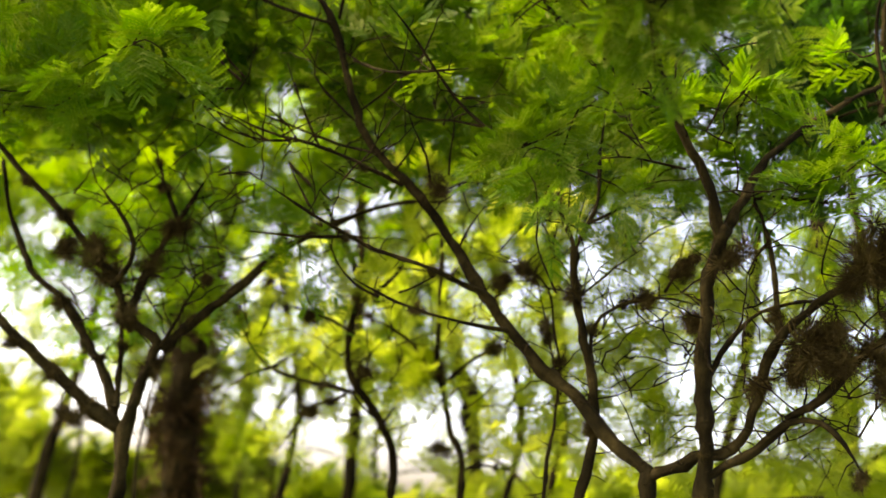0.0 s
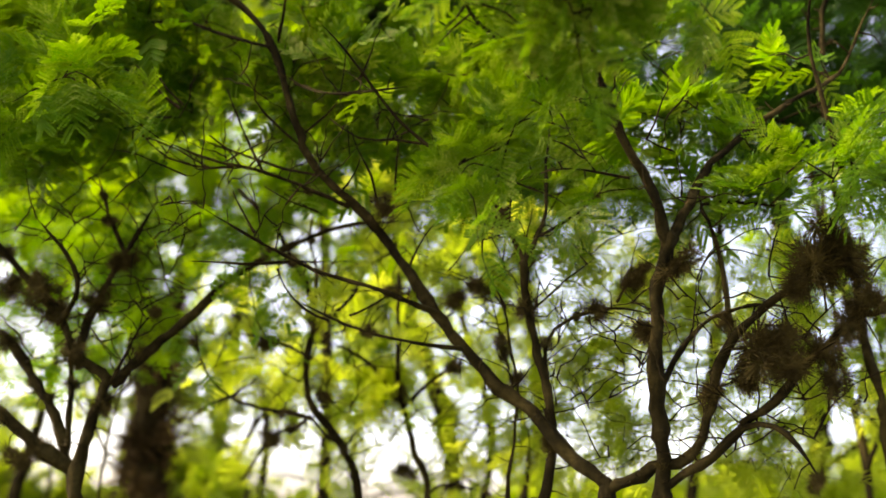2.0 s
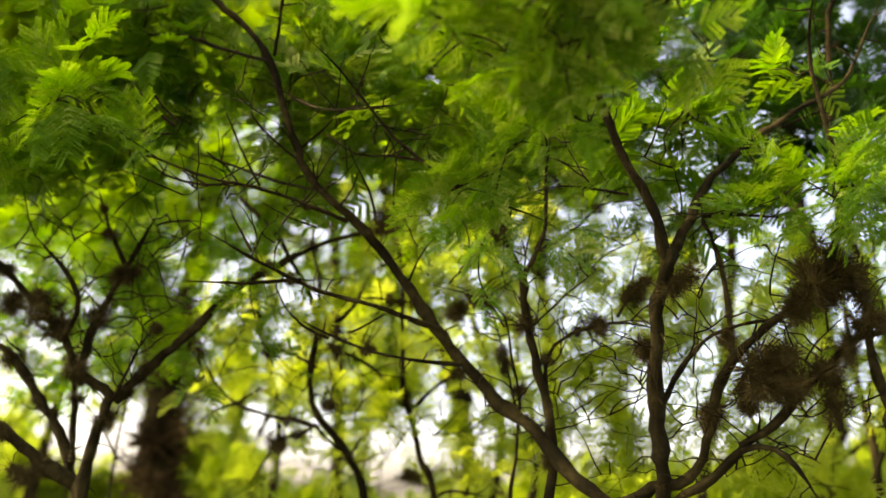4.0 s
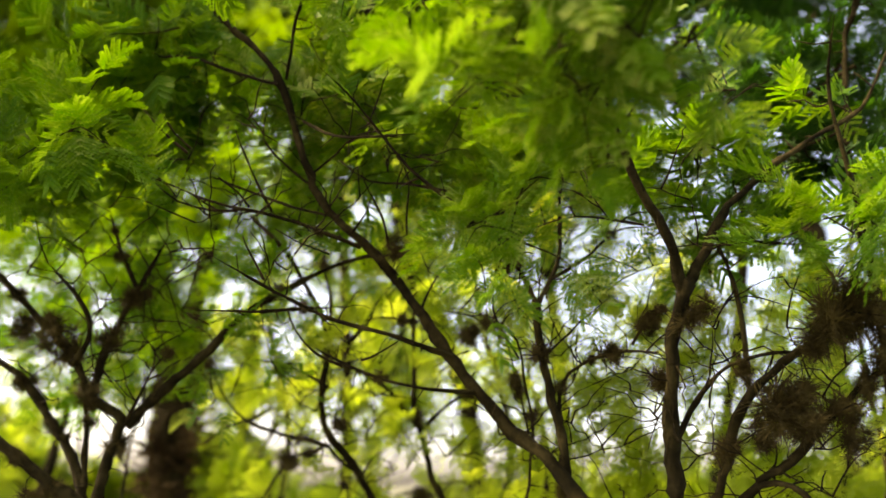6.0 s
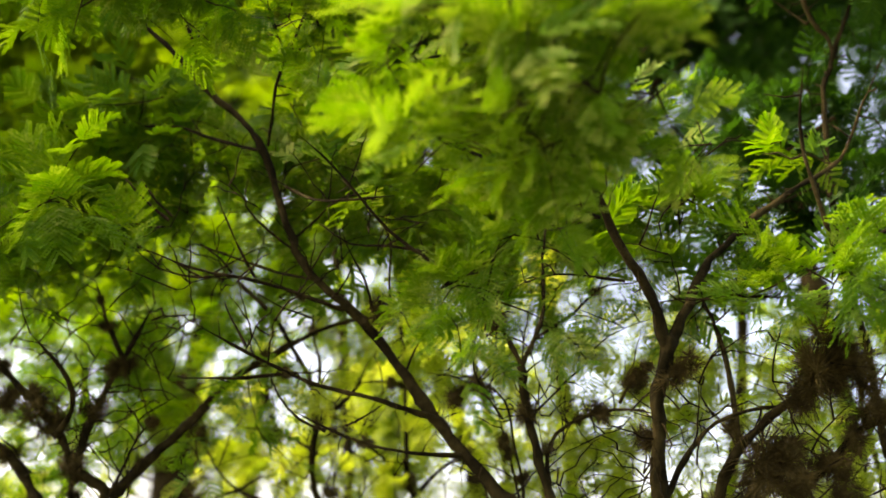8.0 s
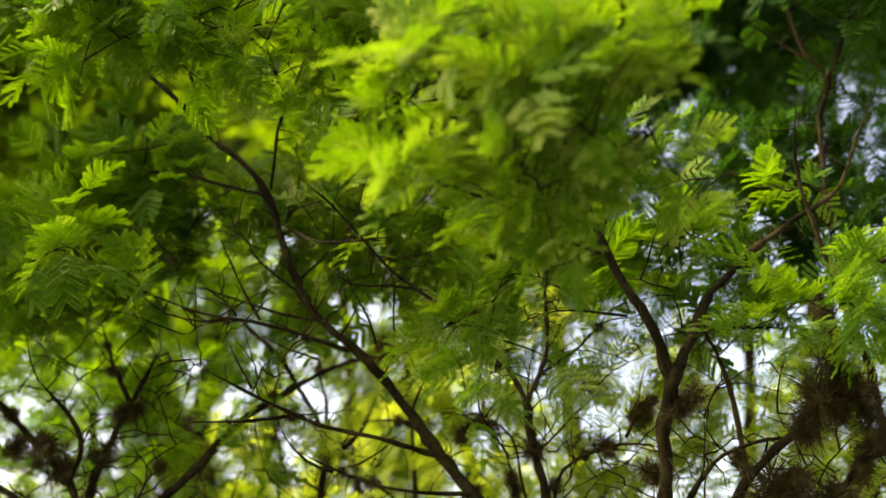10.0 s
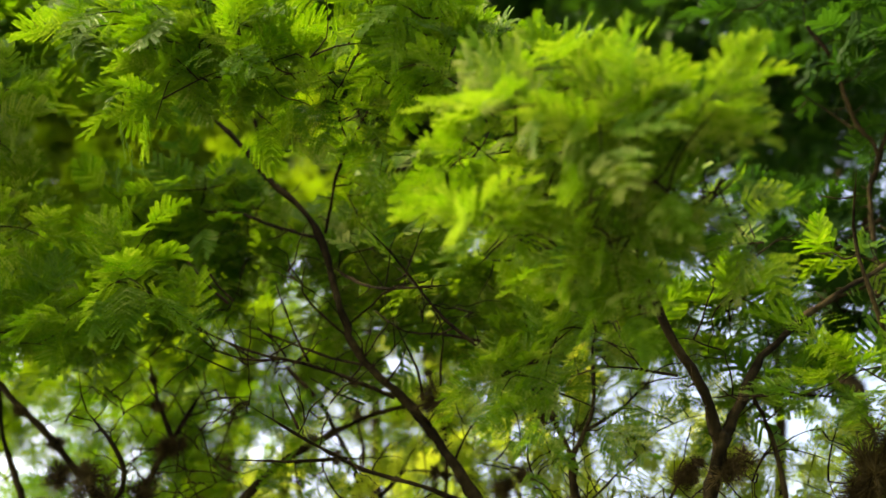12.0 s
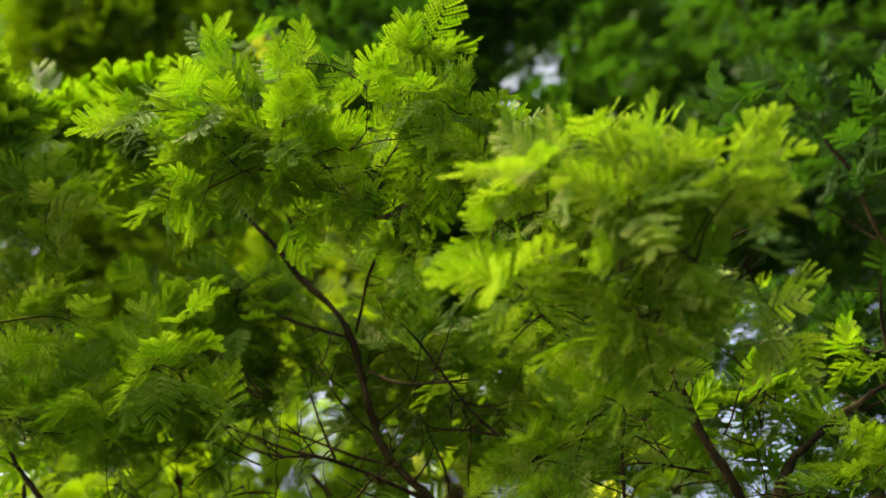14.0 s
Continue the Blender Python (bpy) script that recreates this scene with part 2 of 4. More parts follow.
def leaf_template(pairs, detail, seed):
    """A twice-feathered leaf 0.12 m long: a stalk with paired pinnae, which bear leaflets (detail 0), a toothed blade (1) or a plain one (2); 4 bears narrow leaflets; 3 is a plain spray of simple leaves."""
    r = np.random.default_rng(seed)
    verts, quads, tris = [], [], []
    length, droop = 0.12, r.uniform(0.015, 0.05)

    def on_stalk(u):
        return np.array((length * u, 0.006 * math.sin(u * 5 + seed), 0.02 * math.sin(u * 2.2) - droop * u * u))

    def quad(a, b, c, d):
        at = len(verts)
        verts.extend((a, b, c, d))
        quads.append((at, at + 1, at + 2, at + 3))

    stalk = [on_stalk(u) for u in np.linspace(0, 1, 6)]
    if detail == 0:
        v, q, t = tube(np.array(stalk), np.linspace(0.0009, 0.0004, 6), 3)
        verts.extend(v), quads.extend(q.tolist()), tris.extend(t.tolist())
    else:
        thin = np.array((0, 0.0008, 0))
        quad(stalk[0] - thin, stalk[0] + thin, stalk[3] + thin, stalk[3] - thin)
        quad(stalk[3] - thin, stalk[3] + thin, stalk[5] + thin, stalk[5] - thin)
    if detail == 3:
        for n in range(pairs):
            base, turn = on_stalk(0.1 + 0.9 * n / (pairs - 1)), radians(r.uniform(25, 75)) * (-1) ** n
            out = np.array((math.cos(turn), math.sin(turn), r.uniform(-0.3, 0.3)))
            wide, size = np.cross(out, (0, r.uniform(-0.4, 0.4), 1.0)) * 0.016, r.uniform(0.045, 0.065)
            quad(base, base + out * size * 0.45 + wide, base + out * size, base + out * size * 0.5 - wide)
        return np.array(verts), np.array(quads), np.zeros((0, 3), dtype=int)
    for n in range(pairs):
        u = 0.22 + 0.78 * n / (pairs - 1)
        for side in (-1, 1):
            base = on_stalk(u)
            size = 0.066 * (0.62 + 0.5 * math.sin(math.pi * (0.18 + 0.72 * u))) * r.uniform(0.85, 1.1)
            angle = radians(68 - 38 * u + r.uniform(-6, 6))
            out = np.array((math.cos(angle), side * math.sin(angle), r.uniform(-0.02, 0.24)))
            out = unit(out)
            across = unit(np.cross((0, 0, 1.0), out))
            lifted = unit(np.cross(out, across))
            sag = r.uniform(0.0, 0.22)

            def rib(w):
                return base + out * size * w - np.array((0, 0, sag * size * w * w))

            half = 0.0074 * r.uniform(0.85, 1.1)
            if detail == 0:
                count = 7
                quad(rib(0) - across * 0.0005, rib(0) + across * 0.0005, rib(1) + across * 0.0003, rib(1) - across * 0.0003)
                for k in range(count):
                    w = 0.08 + 0.92 * k / count
                    wide = half * (0.75 + 0.45 * math.sin(math.pi * (0.15 + 0.8 * w)))
                    for hand in (-1, 1):
                        root = rib(w)
                        tip = root + across * hand * wide + out * 0.0032 + lifted * (0.25 * wide + r.normal() * 0.001)
                        mid = (root + tip) / 2
                        quad(root, mid - out * 0.0058, tip, mid + out * 0.0058)
            elif detail == 4:
                count = 7
                for k in range(count):
                    root = rib(0.08 + 0.92 * k / count)
                    for hand in (-1, 1):
                        at = len(verts)
                        verts.extend((root - out * 0.0042, root + out * 0.0042, root + across * hand * half * 1.1 + out * 0.003 + lifted * (0.25 * half + r.normal() * 0.001)))
                        tris.append((at, at + 1, at + 2))
            elif detail == 1:
                count = 4
                for k in range(count):
                    w0, w1 = k / count, (k + 1) / count
                    wide = half * (0.7 + 0.5 * math.sin(math.pi * (0.15 + 0.8 * w0)))
                    for hand in (-1, 1):
                        edge = across * hand * wide + lifted * 0.25 * wide
                        quad(rib(w0), rib(w0) + edge * 0.75, rib(w1) + edge * 1.05, rib(w1))
            else:
                for hand in (-1, 1):
                    edge = across * hand * half + lifted * 0.25 * half
                    quad(rib(0), rib(0.4) + edge, rib(1.0), rib(0.5))
    return np.array(verts), np.array(quads), np.array(tris, dtype=int).reshape(-1, 3)


TEMPLATES = [[leaf_template(p, d, s + 10 * d) for s, p in enumerate(((6, 5, 7, 6), (6, 5, 7, 6), (6, 5, 6, 5), (9, 8, 9, 7), (7, 6, 8, 6))[d])] for d in range(5)]
LEAF_MESHES = {}


def finish(tree, leaf, singles=0, chosen=None):
    """Hangs the gathered twigs and leaves on the tree: some leaves one by one, the rest as one mass."""
    if tree.twigs:
        v, q, t = gathered(tree.twigs)
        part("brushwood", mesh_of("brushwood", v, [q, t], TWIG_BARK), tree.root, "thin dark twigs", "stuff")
    rest, made = [], 0
    for level, kind, m in tree.leaves:
        if made < singles and (chosen is None or chosen(m[:3, 3])):
            key = (level, kind, leaf.name)
            if key not in LEAF_MESHES:
                v, q, t = TEMPLATES[level][kind]
                LEAF_MESHES[key] = mesh_of("leaf", v, [q, t], leaf)
            ob = part("leaf", LEAF_MESHES[key], tree.root)
            ob.matrix_world = Matrix(m.tolist())
            made += 1
        else:
            rest.append((level, kind, m))
    pieces = []
    for level, kind, m in rest:
        v, q, t = TEMPLATES[level][kind]
        pieces.append((v @ m[:3, :3].T + m[:3, 3], q, t))
    if pieces:
        v, q, t = gathered(pieces)
        part("foliage", mesh_of("foliage", v, [q, t], leaf), tree.root, "feathery green leaves", "stuff")


# ---- ground ----
def ground():
    bm = bmesh.new()
    rings, spokes = [0.0, 1, 2, 3, 4, 6, 8, 11, 15, 20, 30, 60, 150, 500, 2500], 48
    rows = []
    for r in rings[1:]:
        rows.append([bm.verts.new((r * math.cos(k * math.tau / spokes), 3 + r * math.sin(k * math.tau / spokes),
                                   0.06 * noise.noise((r * math.cos(k * math.tau / spokes) * 0.7, r * math.sin(k * math.tau / spokes) * 0.7, 0)) if r < 40 else 0.0))
                     for k in range(spokes)])
    mid = bm.verts.new((0, 3, 0))
    for k in range(spokes):
        bm.faces.new((mid, rows[0][k], rows[0][(k + 1) % spokes]))
        for a, b in zip(rows, rows[1:]):
            bm.faces.new((a[k], b[k], b[(k + 1) % spokes], a[(k + 1) % spokes]))
    me = bpy.data.meshes.new("ground")
    bm.to_mesh(me)
    bm.free()
    me.materials.append(ground_material())
    return tagged(new("ground", me), "dry ground with straw litter and sparse grass", "ground", kind="structure")


ground()

# ---- right tree: two stems, the long slanting branch and the leafy boughs ----
right_tree = Tree("acacia_tree", (0.24, 2.5, 0), "forked feathery-leaved tree with brown bark and air plants", group="feathery trees")
limb(right_tree, "trunk", [(0.24, 2.50, -0.10), (0.25, 2.48, 0.50), (0.23, 2.44, 1.00), (0.24, 2.42, 1.56), (0.25, 2.42, 1.72), (0.25, 2.41, 1.88), (0.26, 2.40, 2.02), (0.29, 2.40, 2.18)], 0.036, 0.025)
limb(right_tree, "branch", [(0.29, 2.40, 2.16), (0.25, 2.38, 2.29), (0.19, 2.35, 2.43), (0.14, 2.30, 2.59), (0.14, 2.28, 2.62), (0.12, 2.20, 2.71), (0.09, 2.15, 2.72), (0.06, 2.00, 2.78), (0.06, 1.90, 2.89)], 0.021, 0.005)
limb(right_tree, "branch", [(0.29, 2.40, 2.17), (0.35, 2.42, 2.27), (0.41, 2.45, 2.40), (0.52, 2.50, 2.51), (0.63, 2.52, 2.57), (0.74, 2.55, 2.65), (0.86, 2.55, 2.80), (0.92, 2.5, 2.95)], 0.020, 0.003)
limb(right_tree, "stem", [(0.22, 2.52, 0.10), (0.17, 2.54, 0.80), (0.10, 2.53, 1.30), (0.12, 2.50, 1.57)], 0.04, 0.03)
limb(right_tree, "branch", [(0.12, 2.50, 1.57), (0.02, 2.56, 1.67), (-0.07, 2.60, 1.76), (-0.16, 2.62, 1.84), (-0.25, 2.62, 1.95), (-0.35, 2.60, 2.07), (-0.44, 2.58, 2.20), (-0.54, 2.56, 2.32), (-0.63, 2.53, 2.41), (-0.70, 2.50, 2.50), (-0.75, 2.46, 2.70), (-0.79, 2.44, 2.81), (-0.96, 2.40, 3.00), (-1.05, 2.36, 3.11), (-1.21, 2.30, 3.30), (-1.27, 2.24, 3.43)], 0.024, 0.008, slim=0.78)
limb(right_tree, "branch", [(-0.79, 2.44, 2.84), (-0.73, 2.35, 2.93), (-0.66, 2.25, 3.02), (-0.55, 2.10, 3.05), (-0.44, 1.95, 3.05)], 0.008, 0.003)
limb(right_tree, "branch", [(-0.99, 2.42, 3.05), (-0.97, 2.30, 3.11), (-0.98, 2.15, 3.19), (-0.95, 2.00, 3.22)], 0.009, 0.003)
limb(right_tree, "branch", [(-0.97, 2.30, 3.11), (-0.87, 2.20, 3.13), (-0.76, 2.10, 3.13)], 0.006, 0.003)
limb(right_tree, "branch", [(0.12, 2.50, 1.57), (0.23, 2.44, 1.60), (0.31, 2.40, 1.64), (0.36, 2.35, 1.75), (0.40, 2.30, 1.87), (0.48, 2.28, 1.97), (0.59, 2.25, 2.05), (0.67, 2.25, 2.20), (0.71, 2.25, 2.29), (0.81, 2.30, 2.39), (0.93, 2.32, 2.48), (1.05, 2.35, 2.62)], 0.023, 0.004)
limb(right_tree, "branch", [(0.69, 2.25, 2.24), (0.66, 2.20, 2.33), (0.64, 2.15, 2.40), (0.60, 2.1, 2.55), (0.62, 2.0, 2.68)], 0.012, 0.003)
limb(right_tree, "branch", [(0.25, 2.42, 1.56), (0.36, 2.38, 1.64), (0.42, 2.35, 1.70), (0.48, 2.30, 1.70), (0.53, 2.30, 1.65), (0.57, 2.30, 1.57)], 0.017, 0.007)
limb(right_tree, "branch", [(0.42, 2.35, 1.70), (0.50, 2.30, 1.75), (0.60, 2.28, 1.85), (0.68, 2.30, 1.94), (0.77, 2.30, 1.97), (0.88, 2.35, 2.00)], 0.016, 0.008)
limb(right_tree, "branch", [(0.26, 2.41, 1.81), (0.31, 2.45, 1.90), (0.39, 2.50, 1.98), (0.50, 2.50, 2.02), (0.61, 2.55, 2.03)], 0.011, 0.005)
limb(right_tree, "branch", [(0.46, 2.60, 1.94), (0.45, 2.60, 2.12), (0.41, 2.60, 2.27), (0.39, 2.60, 2.32), (0.50, 2.60, 2.33), (0.67, 2.70, 2.33)], 0.012, 0.004)
limb(right_tree, "branch", [(-0.33, 2.60, 2.045), (-0.51, 2.45, 2.09), (-0.65, 2.40, 2.14), (-0.80, 2.35, 2.21), (-0.92, 2.30, 2.27)], 0.008, 0.0032, slim=0.95)
limb(right_tree, "branch", [(-0.65, 2.40, 2.14), (-0.82, 2.35, 2.13), (-0.94, 2.30, 2.12)], 0.005, 0.0032, slim=0.95)
limb(right_tree, "branch", [(-0.58, 2.545, 2.36), (-0.79, 2.40, 2.41), (-0.94, 2.35, 2.44), (-1.06, 2.30, 2.49)], 0.007, 0.0032, slim=0.95)
limb(right_tree, "branch", [(-0.645, 2.52, 2.43), (-0.88, 2.55, 2.52), (-1.07, 2.60, 2.60)], 0.005, 0.0032, slim=0.95)
limb(right_tree, "branch", [(-0.80, 2.44, 2.82), (-1.07, 2.45, 2.92), (-1.25, 2.50, 2.98), (-1.39, 2.50, 3.03)], 0.006, 0.0032, slim=0.95)
limb(right_tree, "branch", [(-0.75, 2.46, 2.70), (-0.56, 2.30, 2.58), (-0.35, 2.20, 2.55)], 0.005, 0.0032, slim=0.95)
limb(right_tree, "branch", [(-0.24, 2.62, 1.935), (-0.41, 2.50, 1.95), (-0.57, 2.50, 2.00), (-0.73, 2.50, 2.08)], 0.006, 0.0032, slim=0.95)
limb(right_tree, "branch", [(0.15, 2.30, 2.49), (0.01, 2.10, 2.51), (-0.09, 1.95, 2.52), (-0.19, 1.85, 2.53)], 0.007, 0.003)
limb(right_tree, "branch", [(0.10, 2.15, 2.67), (0.20, 2.00, 2.67), (0.28, 1.90, 2.71), (0.34, 1.80, 2.68)], 0.007, 0.003)
limb(right_tree, "branch", [(0.09, 2.15, 2.72), (-0.02, 1.95, 2.75), (-0.11, 1.80, 2.70), (-0.22, 1.70, 2.62)], 0.007, 0.003)
limb(right_tree, "branch", [(0.21, 2.35, 2.32), (0.03, 2.30, 2.33), (-0.11, 2.30, 2.29)], 0.005, 0.002)


def dome(g):
    return 2.33 + 0.1 * max(0.0, g[0]) < g[2] < 2.60 - 0.95 * max(0.0, g[0] - 0.06) - 0.3 * max(0.0, -0.05 - g[0])


limb(right_tree, "branch", [(0.06, 1.96, 2.80), (0.07, 1.80, 2.70), (0.09, 1.65, 2.60), (0.12, 1.50, 2.53)], 0.009, 0.003)
limb(right_tree, "branch", [(0.10, 2.15, 2.67), (0.18, 1.90, 2.56), (0.25, 1.68, 2.48), (0.29, 1.50, 2.44)], 0.008, 0.003)
limb(right_tree, "branch", [(-0.09, 1.95, 2.52), (-0.11, 1.75, 2.47), (-0.12, 1.60, 2.43), (-0.13, 1.48, 2.42)], 0.007, 0.003)
limb(right_tree, "branch", [(-0.66, 2.25, 3.02), (-0.62, 2.00, 2.97), (-0.59, 1.82, 2.93), (-0.57, 1.66, 2.90)], 0.007, 0.003)
limb(right_tree, "branch", [(-0.95, 2.02, 3.20), (-0.94, 1.85, 3.14), (-0.93, 1.70, 3.08)], 0.006, 0.003)
sprays(right_tree, (0.10, 1.50, 2.48), (0.28, 0.17, 0.21), 84, 6, 0.78, 0, reach=0.13, inside=dome)
sprays(right_tree, (-0.59, 1.70, 2.94), (0.48, 0.18, 0.12), 46, 6, 0.80, 0, reach=0.14)
sprays(right_tree, (-0.96, 1.70, 3.08), (0.19, 0.14, 0.09), 20, 6, 0.80, 0, reach=0.14)
sprays(right_tree, (-0.12, 1.72, 2.77), (0.23, 0.14, 0.07), 12, 6, 0.80, 0, reach=0.14)
sprays(right_tree, (-0.50, 2.05, 3.00), (0.50, 0.20, 0.12), 14, 6, 0.9, 0, reach=0.17)
sprays(right_tree, (-1.10, 1.98, 2.55), (0.30, 0.15, 0.14), 4, 7, 0.9, 0)
sprays(right_tree, (0.62, 2.12, 2.28), (0.15, 0.10, 0.06), 8, 6, 0.92, 0, reach=0.17)
sprays(right_tree, (0.50, 2.60, 2.55), (0.45, 0.25, 0.30), 16, 7, 0.82, 1)
sprays(right_tree, (-0.75, 2.40, 2.45), (0.55, 0.25, 0.30), 70, 0, thick=0.0024)
sprays(right_tree, (0.45, 2.45, 1.95), (0.45, 0.25, 0.30), 90, 0, thick=0.0024)
sprays(right_tree, (0.30, 2.40, 2.55), (0.40, 0.25, 0.30), 40, 0, thick=0.0024)
finish(right_tree, NEAR_LEAF, 300, lambda p: p[1] < 1.75)

# ---- centre tree ----
center_tree = Tree("acacia_tree", (-0.08, 2.75, 0), "slender feathery-leaved tree with a dark forked trunk", group="feathery trees")
limb(center_tree, "trunk", [(-0.08, 2.75, -0.10), (-0.10, 2.70, 0.60), (-0.08, 2.66, 1.10), (-0.04, 2.62, 1.56), (-0.03, 2.60, 1.69), (-0.04, 2.58, 1.82), (-0.08, 2.55, 2.01), (-0.08, 2.50, 2.16)], 0.035, 0.016)
limb(center_tree, "branch", [(-0.08, 2.50, 2.15), (-0.14, 2.45, 2.26), (-0.20, 2.38, 2.35), (-0.29, 2.30, 2.41), (-0.37, 2.25, 2.48), (-0.44, 2.20, 2.56), (-0.50, 2.10, 2.62), (-0.55, 2.00, 2.65)], 0.011, 0.003)
limb(center_tree, "branch", [(-0.08, 2.50, 2.15), (-0.03, 2.55, 2.30), (-0.02, 2.60, 2.47), (-0.01, 2.65, 2.63)], 0.01, 0.005)
limb(center_tree, "branch", [(-0.04, 2.53, 2.24), (0.04, 2.60, 2.31), (0.15, 2.70, 2.44)], 0.008, 0.003)
limb(center_tree, "branch", [(-0.04, 2.58, 1.83), (-0.03, 2.60, 1.95), (0.03, 2.60, 2.01), (0.15, 2.62, 2.05), (0.26, 2.65, 2.04)], 0.01, 0.005)
limb(center_tree, "branch", [(0.15, 2.62, 2.05), (0.20, 2.60, 2.10), (0.25, 2.60, 2.16)], 0.007, 0.003)
limb(center_tree, "branch", [(-0.07, 2.55, 2.03), (0.01, 2.60, 2.10), (0.11, 2.70, 2.21)], 0.006, 0.002)
limb(center_tree, "stem", [(-0.12, 2.78, 0.30), (-0.18, 2.84, 1.00), (-0.16, 2.85, 1.56), (-0.13, 2.85, 1.72), (-0.13, 2.85, 1.86), (-0.16, 2.85, 1.99), (-0.18, 2.85, 2.11), (-0.23, 2.85, 2.16)], 0.016, 0.005)
limb(center_tree, "branch", [(-0.13, 2.85, 1.77), (-0.21, 2.80, 2.15), (-0.25, 2.75, 2.15)], 0.004, 0.003)
sprays(center_tree, (-0.35, 2.65, 2.88), (0.90, 0.22, 0.38), 40, 6, 0.82, 1)
sprays(center_tree, (-0.40, 2.78, 2.62), (0.48, 0.20, 0.22), 20, 6, 0.8, 1)
sprays(center_tree, (0.20, 2.75, 2.50), (0.45, 0.20, 0.30), 26, 6, 0.9, 4)
sprays(center_tree, (0.0, 2.70, 2.10), (0.35, 0.20, 0.45), 80, 0, thick=0.0024)
sprays(center_tree, (-0.45, 3.00, 2.80), (0.75, 0.22, 0.28), 30, 6, 0.82, 1)
sprays(center_tree, (-0.75, 2.95, 3.12), (0.60, 0.22, 0.22), 22, 6, 0.85, 1)
sprays(center_tree, (-0.06, 1.93, 2.26), (0.13, 0.10, 0.10), 12, 5, 0.80, 0, reach=0.16)
finish(center_tree, NEAR_LEAF, 80, lambda p: p[1] < 2.6)

# ---- middle tree ----
middle_tree = Tree("acacia_tree", (-0.75, 3.45, 0), "thin many-stemmed tree with bare dark twigs and leaves coloured as sunlit", group="feathery trees")
limb(middle_tree, "trunk", [(-0.75, 3.45, -0.10), (-0.72, 3.45, 0.90), (-0.73, 3.40, 1.56), (-0.80, 3.35, 1.73), (-0.88, 3.30, 1.84), (-0.90, 3.25, 1.96), (-0.88, 3.20, 2.07), (-0.86, 3.18, 2.16), (-0.89, 3.15, 2.28), (-0.96, 3.15, 2.40), (-1.01, 3.10, 2.50), (-1.14, 3.10, 2.62)], 0.025, 0.006, slim=1.0)
limb(middle_tree, "branch", [(-0.86, 3.18, 2.15), (-0.87, 3.20, 2.33), (-0.90, 3.20, 2.46), (-0.88, 3.20, 2.59)], 0.008, 0.003, slim=1.0)
limb(middle_tree, "branch", [(-0.85, 3.18, 2.14), (-0.76, 3.20, 2.22), (-0.69, 3.25, 2.37), (-0.56, 3.30, 2.46)], 0.009, 0.003, slim=1.0)
limb(middle_tree, "branch", [(-0.74, 3.20, 2.24), (-0.58, 3.20, 2.26), (-0.42, 3.20, 2.21)], 0.005, 0.002, slim=1.0)
limb(middle_tree, "branch", [(-0.88, 3.20, 2.03), (-0.99, 3.30, 2.08), (-1.08, 3.30, 2.11), (-1.22, 3.30, 2.13)], 0.007, 0.003, slim=1.0)
limb(middle_tree, "branch", [(-0.89, 3.30, 1.83), (-1.08, 3.40, 1.87), (-1.27, 3.50, 1.94), (-1.37, 3.50, 2.02), (-1.46, 3.50, 2.15)], 0.009, 0.003, slim=1.0)
limb(middle_tree, "branch", [(-1.26, 3.50, 1.94), (-1.38, 3.55, 1.90), (-1.49, 3.60, 1.84)], 0.006, 0.003, slim=1.0)
limb(middle_tree, "branch", [(-0.93, 3.35, 1.83), (-1.14, 3.60, 1.78), (-1.31, 3.70, 1.62)], 0.007, 0.004, slim=1.0)
limb(middle_tree, "branch", [(-0.78, 3.35, 1.71), (-0.85, 3.30, 1.78), (-0.91, 3.30, 1.85)], 0.006, 0.003, slim=1.0)
limb(middle_tree, "stem", [(-0.73, 3.45, 0.50), (-0.60, 3.48, 1.00), (-0.50, 3.50, 1.56), (-0.57, 3.55, 1.72), (-0.61, 3.55, 1.89), (-0.62, 3.50, 1.96), (-0.63, 3.50, 2.16), (-0.64, 3.50, 2.38), (-0.66, 3.50, 2.55)], 0.02, 0.006, slim=1.0)
limb(middle_tree, "branch", [(-0.63, 3.55, 1.92), (-0.72, 3.50, 2.03), (-0.80, 3.45, 2.09), (-0.88, 3.40, 2.13)], 0.009, 0.003, slim=1.0)
limb(middle_tree, "branch", [(-0.61, 3.55, 1.90), (-0.49, 3.50, 2.00), (-0.33, 3.40, 2.05)], 0.008, 0.003, slim=1.0)
limb(middle_tree, "branch", [(-0.53, 3.55, 1.58), (-0.44, 3.50, 1.61), (-0.32, 3.50, 1.58)], 0.006, 0.003, slim=1.0)
sprays(middle_tree, (-1.05, 3.65, 2.05), (0.6, 0.25, 0.42), 60, 6, 0.72, 4)
sprays(middle_tree, (-0.3, 3.6, 2.15), (0.5, 0.25, 0.45), 56, 6, 0.72, 4)
sprays(middle_tree, (0.25, 3.2, 1.98), (0.5, 0.20, 0.45), 54, 6, 0.72, 4)
sprays(middle_tree, (0.75, 3.15, 1.9), (0.35, 0.20, 0.35), 16, 6, 0.72, 4)
sprays(middle_tree, (-0.8, 3.3, 2.15), (0.60, 0.25, 0.45), 130, 0, thick=0.0025)
sprays(middle_tree, (0.40, 2.98, 2.08), (0.60, 0.16, 0.46), 42, 6, 0.72, 4)
sprays(middle_tree, (-0.55, 3.05, 2.25), (0.45, 0.14, 0.30), 16, 6, 0.72, 4)
sprays(middle_tree, (-0.45, 3.55, 1.78), (0.75, 0.22, 0.20), 28, 6, 0.74, 4)
sprays(middle_tree, (0.35, 3.20, 1.72), (0.55, 0.18, 0.17), 16, 6, 0.74, 4)
# the brighter leaf colour stands in for sun shining through this crown
finish(middle_tree, SUNLIT_LEAF, 80)

